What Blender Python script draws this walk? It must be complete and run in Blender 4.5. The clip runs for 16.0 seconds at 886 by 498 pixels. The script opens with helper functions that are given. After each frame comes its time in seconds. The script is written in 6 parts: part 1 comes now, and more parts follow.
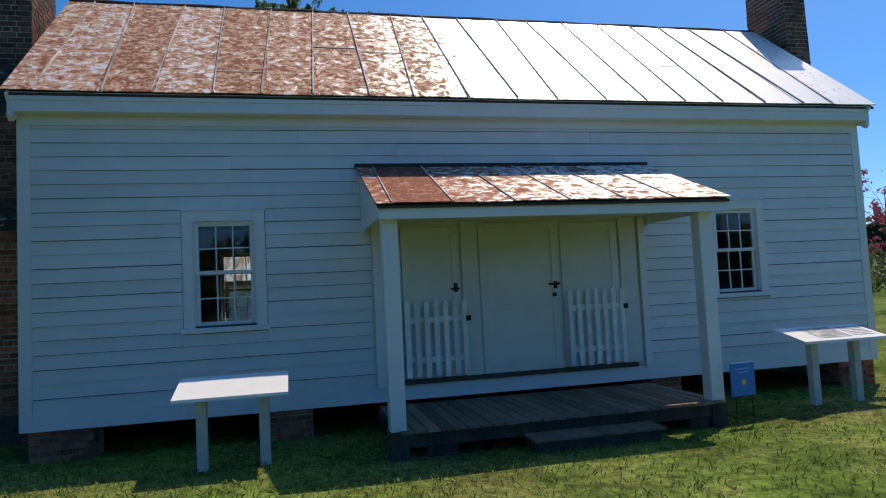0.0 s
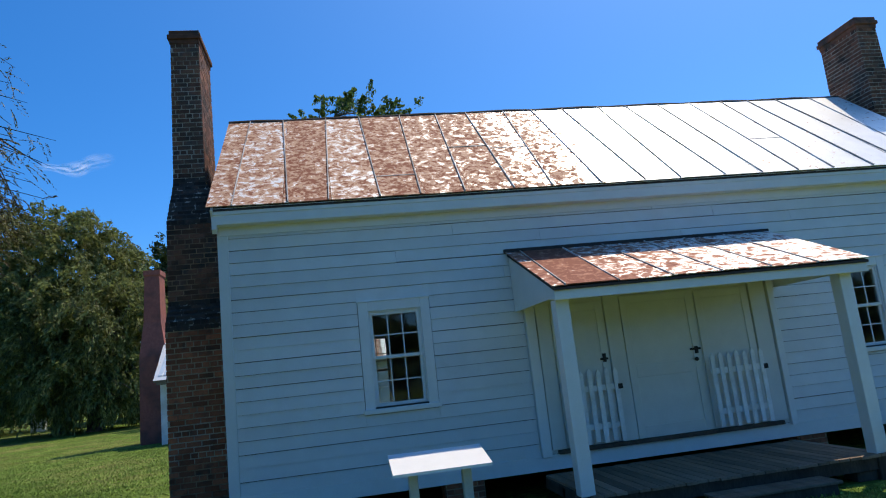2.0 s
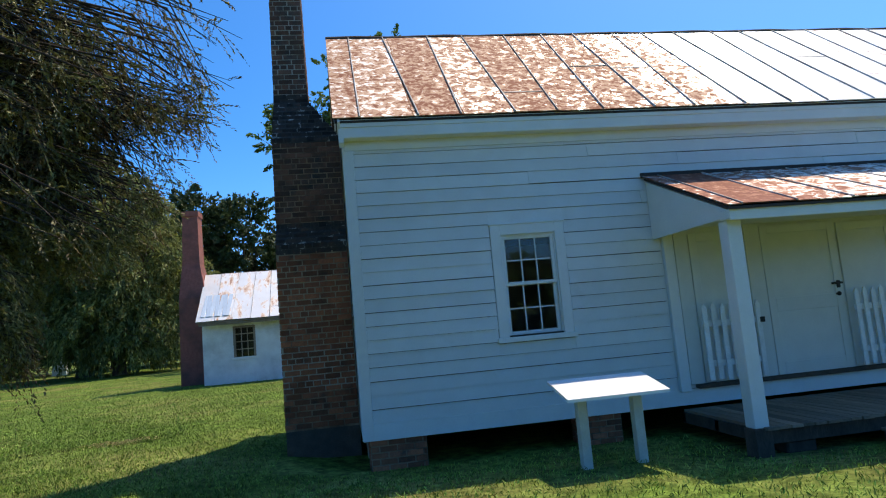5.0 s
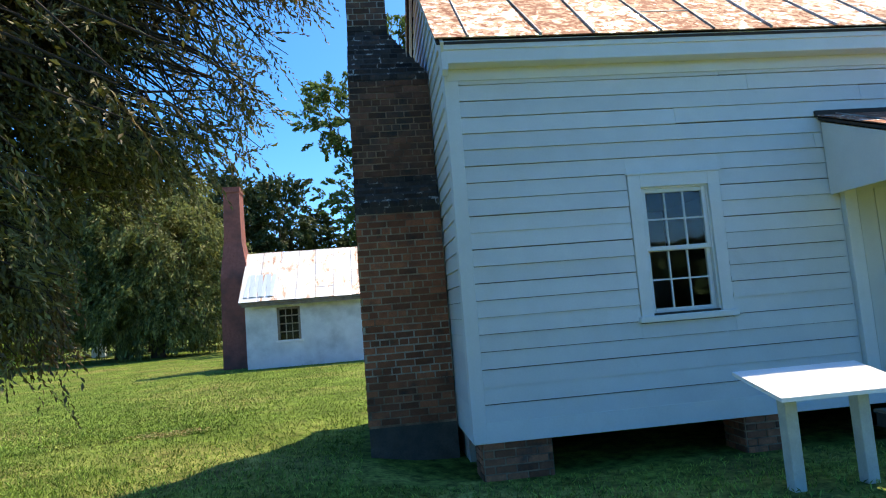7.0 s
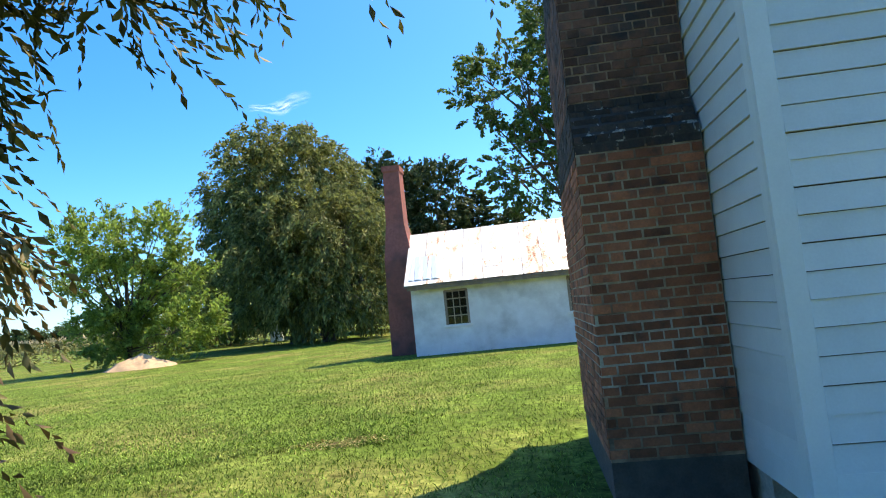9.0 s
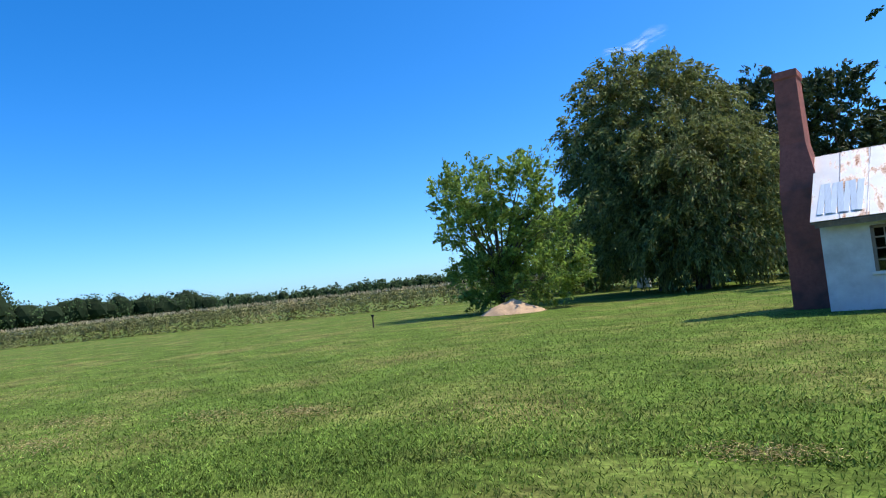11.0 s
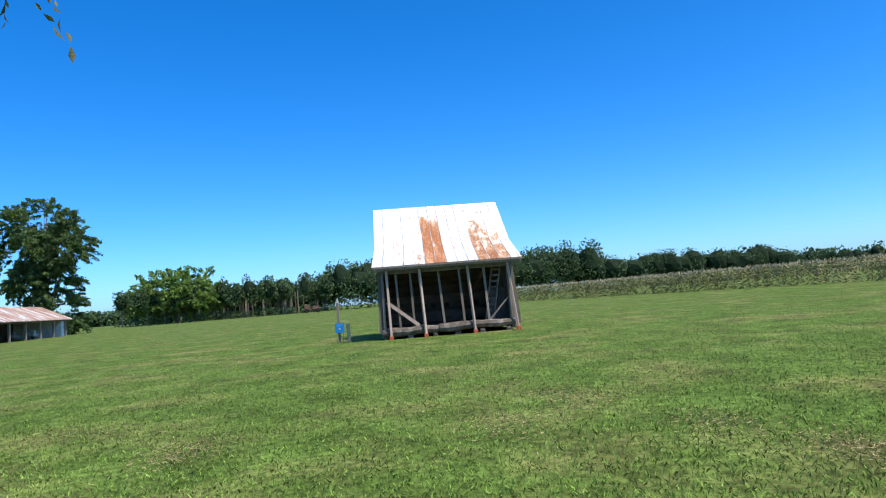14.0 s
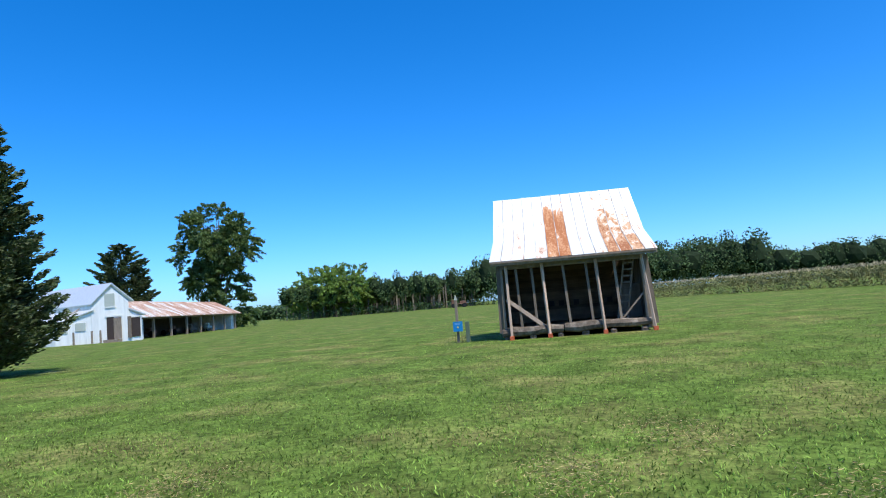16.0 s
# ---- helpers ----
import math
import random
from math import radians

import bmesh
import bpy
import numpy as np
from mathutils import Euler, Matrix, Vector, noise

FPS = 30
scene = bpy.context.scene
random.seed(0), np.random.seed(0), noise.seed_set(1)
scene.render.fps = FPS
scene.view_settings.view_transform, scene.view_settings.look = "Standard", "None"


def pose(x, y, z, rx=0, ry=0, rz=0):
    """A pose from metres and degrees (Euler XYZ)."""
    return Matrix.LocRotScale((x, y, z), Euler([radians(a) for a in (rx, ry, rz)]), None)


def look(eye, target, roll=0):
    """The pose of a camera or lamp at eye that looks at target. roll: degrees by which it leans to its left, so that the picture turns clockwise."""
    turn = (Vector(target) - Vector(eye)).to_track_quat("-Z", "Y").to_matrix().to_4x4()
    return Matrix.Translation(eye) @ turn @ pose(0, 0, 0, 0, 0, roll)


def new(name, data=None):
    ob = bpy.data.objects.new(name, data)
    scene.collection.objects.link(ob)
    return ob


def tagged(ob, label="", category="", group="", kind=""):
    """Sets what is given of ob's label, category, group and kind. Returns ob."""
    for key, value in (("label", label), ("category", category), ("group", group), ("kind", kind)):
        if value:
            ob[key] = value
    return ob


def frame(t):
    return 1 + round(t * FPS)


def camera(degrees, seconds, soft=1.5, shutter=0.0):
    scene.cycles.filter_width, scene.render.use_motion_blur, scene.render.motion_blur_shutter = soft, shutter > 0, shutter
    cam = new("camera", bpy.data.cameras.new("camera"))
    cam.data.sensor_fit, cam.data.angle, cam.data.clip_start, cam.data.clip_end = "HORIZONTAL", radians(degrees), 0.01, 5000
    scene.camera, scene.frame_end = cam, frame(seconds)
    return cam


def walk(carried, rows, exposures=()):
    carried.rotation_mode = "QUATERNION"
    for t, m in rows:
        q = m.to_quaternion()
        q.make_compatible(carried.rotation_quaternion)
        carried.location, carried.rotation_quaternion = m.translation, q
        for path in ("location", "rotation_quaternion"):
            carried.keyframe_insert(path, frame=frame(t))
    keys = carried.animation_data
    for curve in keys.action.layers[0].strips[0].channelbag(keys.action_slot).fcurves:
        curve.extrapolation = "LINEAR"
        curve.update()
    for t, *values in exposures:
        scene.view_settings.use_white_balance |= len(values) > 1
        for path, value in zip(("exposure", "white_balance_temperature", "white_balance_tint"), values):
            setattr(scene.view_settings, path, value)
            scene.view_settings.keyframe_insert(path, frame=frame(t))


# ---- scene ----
cam = camera(67.9, 16.0, soft=1.1)
PATH = [
    (0, (3.04, -8.491, 1.605), (3.491, -6.547, 1.736), -2.9),
    (0.5, (2.586, -8.708, 1.642), (3.001, -6.757, 1.779), -3.3),
    (1, (2.173, -8.78, 1.633), (2.544, -6.823, 1.812), -4.0),
    (1.5, (1.787, -8.863, 1.702), (2.131, -6.91, 1.957), -5.0),
    (2, (1.457, -9.012, 1.768), (1.793, -7.072, 2.12), -6.2),
    (2.5, (1.16, -8.967, 1.77), (1.516, -7.047, 2.203), -7.1),
    (3, (0.767, -8.865, 1.704), (1.121, -6.926, 2.039), -6.7),
    (3.5, (0.322, -8.749, 1.661), (0.679, -6.8, 1.93), -6.1),
    (4, (0.05, -8.514, 1.615), (0.398, -6.559, 1.86), -5.9),
    (4.2, (-0.004, -8.442, 1.594), (0.339, -6.487, 1.837), -5.7),
    (6.3, (-0.604, -7.112, 1.544), (-0.324, -5.141, 1.738), -4.4),
    (6.5, (-0.694, -6.879, 1.536), (-0.432, -4.905, 1.73), -4.6),
    (7, (-0.91, -6.337, 1.521), (-0.679, -4.359, 1.712), -4.6),
    (7.5, (-1.106, -5.804, 1.542), (-0.927, -3.821, 1.734), -5.0),
    (8, (-1.267, -5.199, 1.567), (-1.181, -3.21, 1.758), -5.1),
    (8.2, (-1.307, -5.007, 1.567), (-1.284, -3.016, 1.755), -5.6),
    (9.2, (-1.60, -3.84, 1.63), (-1.915, -1.87, 1.80), -5.7),
    (10.3, (-2.234, -2.554, 1.691), (-3.109, -0.762, 1.837), -5.8),
    (10.5, (-2.312, -2.33, 1.662), (-3.281, -0.587, 1.812), -5.8),
    (11, (-2.569, -1.811, 1.674), (-3.796, -0.236, 1.797), -6.0),
    (11.5, (-2.945, -1.253, 1.681), (-4.406, 0.11, 1.787), -6.8),
    (12, (-3.315, -0.77, 1.647), (-4.93, 0.404, 1.77), -6.3),
    (12.5, (-3.748, -0.358, 1.69), (-5.503, 0.594, 1.819), -5.6),
    (13, (-4.222, 0.077, 1.686), (-6.084, 0.794, 1.818), -4.9),
    (13.5, (-4.684, 0.433, 1.654), (-6.629, 0.88, 1.785), -4.9),
    (14, (-5.196, 0.787, 1.659), (-7.184, 0.953, 1.806), -4.6),
    (14.5, (-5.691, 1.141, 1.65), (-7.684, 1.194, 1.808), -4.6),
    (15, (-6.299, 1.461, 1.654), (-8.292, 1.44, 1.81), -4.7),
    (15.5, (-6.837, 1.783, 1.625), (-8.827, 1.667, 1.788), -4.6),
    (16, (-7.283, 1.987, 1.664), (-9.256, 1.704, 1.831), -4.6),
]
walk(cam, [(t, look(eye, target, roll)) for t, eye, target, roll in PATH],
     [(0.0, -0.48, 7450, 11), (1.4, -0.40, 7150, 10), (2.2, -0.20, 7000, 10), (2.8, -0.30, 7000, 10), (4.0, -0.10, 7100, 10), (6.3, 0.32, 7800, 10), (7.0, 0.60, 8000, 10),
      (7.5, 0.84, 8350, 10), (8.2, 1.0, 8500, 10), (10.3, 0.28, 7100, 10), (12.0, 0.02, 6450, 10), (16.0, 0.02, 6300, 9)])


# ---- world and sun ----
SUN = Vector((0.40, 0.355, 1.0)).normalized()
world = bpy.data.worlds.new("sky_world")
scene.world = world
world.use_nodes = True
wn = world.node_tree
wn.nodes.clear()
sky = wn.nodes.new("ShaderNodeTexSky")
sky.sky_type = 'NISHITA'
sky.sun_disc = False
sky.sun_elevation = math.asin(SUN.z)
sky.sun_rotation = math.atan2(SUN.x, SUN.y)
sky.air_density, sky.dust_density, sky.ozone_density = 0.7, 1.0, 1.0
wbg = wn.nodes.new("ShaderNodeBackground")
wbg.inputs["Strength"].default_value = 0.145
wout = wn.nodes.new("ShaderNodeOutputWorld")
tint = wn.nodes.new("ShaderNodeMix")
tint.data_type, tint.blend_type = 'RGBA', 'MULTIPLY'
tint.inputs["Factor"].default_value = 1.0
tint.inputs["B"].default_value = (1.01, 1.34, 1.77, 1)
wn.links.new(sky.outputs[0], tint.inputs["A"])
deep = wn.nodes.new("ShaderNodeHueSaturation")
deep.inputs["Saturation"].default_value = 1.22
wn.links.new(tint.outputs["Result"], deep.inputs["Color"])
wn.links.new(deep.outputs[0], wbg.inputs[0])
wn.links.new(wbg.outputs[0], wout.inputs[0])
sun = new("sun", bpy.data.lights.new("sun", "SUN"))
sun.data.energy, sun.data.angle, sun.data.color = 5.0, radians(0.5), (1.0, 0.92, 0.78)
sun.matrix_world = look(SUN * 60, (0, 0, 0))


# ---- materials ----
def mat(name, base, rough=0.7, var=0.12, scale=6.0, bump=0.15, metal=0.0, rnd=0.08, second=None,
        cover=0.0, second_scale=1.5, island=False, spec=0.4, stretch=(1, 1, 1), sharp=0.08, translucent=0.0, fine=60.0, mid=0.0, mid_var=0.4):
    """Base colour with grain at two scales, a second colour in patches, and a shift from piece to piece."""
    m = bpy.data.materials.new(name)
    m.use_nodes = True
    nt = m.node_tree
    N, L = nt.nodes, nt.links
    p = N["Principled BSDF"]
    p.inputs["Roughness"].default_value = rough
    p.inputs["Metallic"].default_value = metal
    p.inputs["Specular IOR Level"].default_value = spec
    geo = N.new("ShaderNodeNewGeometry")
    mp = N.new("ShaderNodeMapping")
    mp.inputs["Scale"].default_value = stretch
    L.new(geo.outputs["Position"], mp.inputs["Vector"])

    def noise_at(sc, detail=5, ro=0.6):
        n = N.new("ShaderNodeTexNoise")
        n.inputs["Scale"].default_value = sc
        n.inputs["Detail"].default_value = detail
        n.inputs["Roughness"].default_value = ro
        L.new(mp.outputs[0], n.inputs["Vector"])
        return n.outputs[0]

    def ramp(x, a, b, lo, hi):
        r = N.new("ShaderNodeMapRange")
        for k, v in (("From Min", a), ("From Max", b), ("To Min", lo), ("To Max", hi)):
            r.inputs[k].default_value = v
        L.new(x, r.inputs["Value"])
        return r.outputs[0]

    def times(x, y):
        q = N.new("ShaderNodeMath")
        q.operation = 'MULTIPLY'
        L.new(x, q.inputs[0])
        L.new(y, q.inputs[1])
        return q.outputs[0]

    grain = noise_at(fine, 3)
    factor = times(ramp(noise_at(scale), 0.3, 0.7, 1 - var, 1 + var), ramp(grain, 0.3, 0.7, 1 - var * 0.6, 1 + var * 0.6))
    if mid:
        factor = times(factor, ramp(noise_at(mid, 6, 0.7), 0.36, 0.64, 1 - mid_var, 1 + mid_var))
    if rnd:
        if island:
            src = geo.outputs["Random Per Island"]
        else:
            src = N.new("ShaderNodeObjectInfo").outputs["Random"]
        factor = times(factor, ramp(src, 0, 1, 1 - rnd, 1 + rnd))
    col = N.new("ShaderNodeRGB")
    col.outputs[0].default_value = (*base, 1)
    colour = col.outputs[0]
    if second:
        mx = N.new("ShaderNodeMix")
        mx.data_type = 'RGBA'
        mx.inputs["B"].default_value = (*second, 1)
        L.new(colour, mx.inputs["A"])
        k = 0.72 - 0.44 * cover
        L.new(ramp(noise_at(second_scale, 8, 0.65), k - sharp, k + sharp, 0, 1), mx.inputs["Factor"])
        colour = mx.outputs["Result"]
    sc = N.new("ShaderNodeVectorMath")
    sc.operation = 'SCALE'
    L.new(colour, sc.inputs[0])
    L.new(factor, sc.inputs["Scale"])
    L.new(sc.outputs[0], p.inputs["Base Color"])
    if bump:
        b = N.new("ShaderNodeBump")
        b.inputs["Strength"].default_value = bump
        b.inputs["Distance"].default_value = 0.01
        L.new(grain, b.inputs["Height"])
        L.new(b.outputs[0], p.inputs["Normal"])
    if translucent:
        tr = N.new("ShaderNodeBsdfTranslucent")
        L.new(sc.outputs[0], tr.inputs["Color"])
        ms = N.new("ShaderNodeMixShader")
        ms.inputs[0].default_value = translucent
        L.new(p.outputs[0], ms.inputs[1])
        L.new(tr.outputs[0], ms.inputs[2])
        L.new(ms.outputs[0], N["Material Output"].inputs["Surface"])
    return m


def rusty_tin(name, rust_from, rust_to, lo, hi, axis="X", size=3.2, stretch=(1, 1, 1), dark=(0.33, 0.13, 0.078), pale=(0.66, 0.49, 0.38)):
    """White-painted tin, the rust growing along one axis from lo to hi, with panels that differ."""
    m = mat(name, (0.84, 0.83, 0.81), 0.45, 0.06, 3.0, 0.1, 0.4, 0.05, spec=0.5)
    nt = m.node_tree
    N, L = nt.nodes, nt.links
    p = N["Principled BSDF"]
    geo = N.new("ShaderNodeNewGeometry")
    sep = N.new("ShaderNodeSeparateXYZ")
    L.new(geo.outputs["Position"], sep.inputs[0])
    along = N.new("ShaderNodeMapRange")
    for k, v in (("From Min", rust_from), ("From Max", rust_to), ("To Min", lo), ("To Max", hi)):
        along.inputs[k].default_value = v
    L.new(sep.outputs[axis], along.inputs["Value"])
    info = N.new("ShaderNodeObjectInfo")
    rr = N.new("ShaderNodeMapRange")
    rr.inputs["To Min"].default_value, rr.inputs["To Max"].default_value = -0.06, 0.06
    L.new(info.outputs["Random"], rr.inputs["Value"])
    shift = N.new("ShaderNodeVectorMath")
    shift.operation = 'SCALE'
    L.new(info.outputs["Random"], shift.inputs["Scale"])
    shift.inputs[0].default_value = (37, 11, 53)
    add = N.new("ShaderNodeVectorMath")
    L.new(geo.outputs["Position"], add.inputs[0])
    L.new(shift.outputs[0], add.inputs[1])
    n = N.new("ShaderNodeTexNoise")
    n.inputs["Scale"].default_value, n.inputs["Detail"].default_value, n.inputs["Roughness"].default_value = size, 9, 0.68
    n.inputs["Distortion"].default_value = 0.6
    st = N.new("ShaderNodeVectorMath")
    st.operation = 'MULTIPLY'
    st.inputs[1].default_value = stretch
    L.new(add.outputs[0], st.inputs[0])
    L.new(st.outputs[0], n.inputs["Vector"])
    s1 = N.new("ShaderNodeMath")
    s2 = N.new("ShaderNodeMath")
    L.new(n.outputs[0], s1.inputs[0])
    L.new(along.outputs[0], s1.inputs[1])
    L.new(s1.outputs[0], s2.inputs[0])
    L.new(rr.outputs[0], s2.inputs[1])
    edge = N.new("ShaderNodeMapRange")
    edge.inputs["From Min"].default_value, edge.inputs["From Max"].default_value = 0.45, 0.53
    L.new(s2.outputs[0], edge.inputs["Value"])
    tone = N.new("ShaderNodeTexNoise")
    tone.inputs["Scale"].default_value, tone.inputs["Detail"].default_value = 14.0, 8
    tone.inputs["Roughness"].default_value = 0.66
    L.new(geo.outputs["Position"], tone.inputs["Vector"])
    rust = N.new("ShaderNodeMix")
    rust.data_type = 'RGBA'
    rust.inputs["A"].default_value = (*dark, 1)
    rust.inputs["B"].default_value = (*pale, 1)
    fleck = N.new("ShaderNodeMath")
    fleck.operation = 'MULTIPLY_ADD'
    L.new(tone.outputs[0], fleck.inputs[0])
    fleck.inputs[1].default_value = 0.9
    L.new(s2.outputs[0], fleck.inputs[2])
    tr = N.new("ShaderNodeMapRange")
    for k, v in (("From Min", 1.01), ("From Max", 1.12), ("To Min", 1.0), ("To Max", 0.0)):
        tr.inputs[k].default_value = v
    L.new(fleck.outputs[0], tr.inputs["Value"])
    L.new(tr.outputs[0], rust.inputs["Factor"])
    mx = N.new("ShaderNodeMix")
    mx.data_type = 'RGBA'
    L.new(p.inputs["Base Color"].links[0].from_socket, mx.inputs["A"])
    L.new(rust.outputs["Result"], mx.inputs["B"])
    L.new(edge.outputs[0], mx.inputs["Factor"])
    L.new(mx.outputs["Result"], p.inputs["Base Color"])
    ru = N.new("ShaderNodeMapRange")
    ru.inputs["To Min"].default_value, ru.inputs["To Max"].default_value = 0.42, 0.85
    L.new(edge.outputs[0], ru.inputs["Value"])
    L.new(ru.outputs[0], p.inputs["Roughness"])
    return m


def pane_glass(name):
    m = bpy.data.materials.new(name)
    m.use_nodes = True
    N, L = m.node_tree.nodes, m.node_tree.links
    N.remove(N["Principled BSDF"])
    t, g, mx = N.new("ShaderNodeBsdfTransparent"), N.new("ShaderNodeBsdfGlossy"), N.new("ShaderNodeMixShader")
    t.inputs[0].default_value = (0.86, 0.9, 0.9, 1)
    g.inputs["Roughness"].default_value = 0.02
    mx.inputs[0].default_value = 0.042
    L.new(t.outputs[0], mx.inputs[1])
    L.new(g.outputs[0], mx.inputs[2])
    L.new(mx.outputs[0], N["Material Output"].inputs["Surface"])
    return m


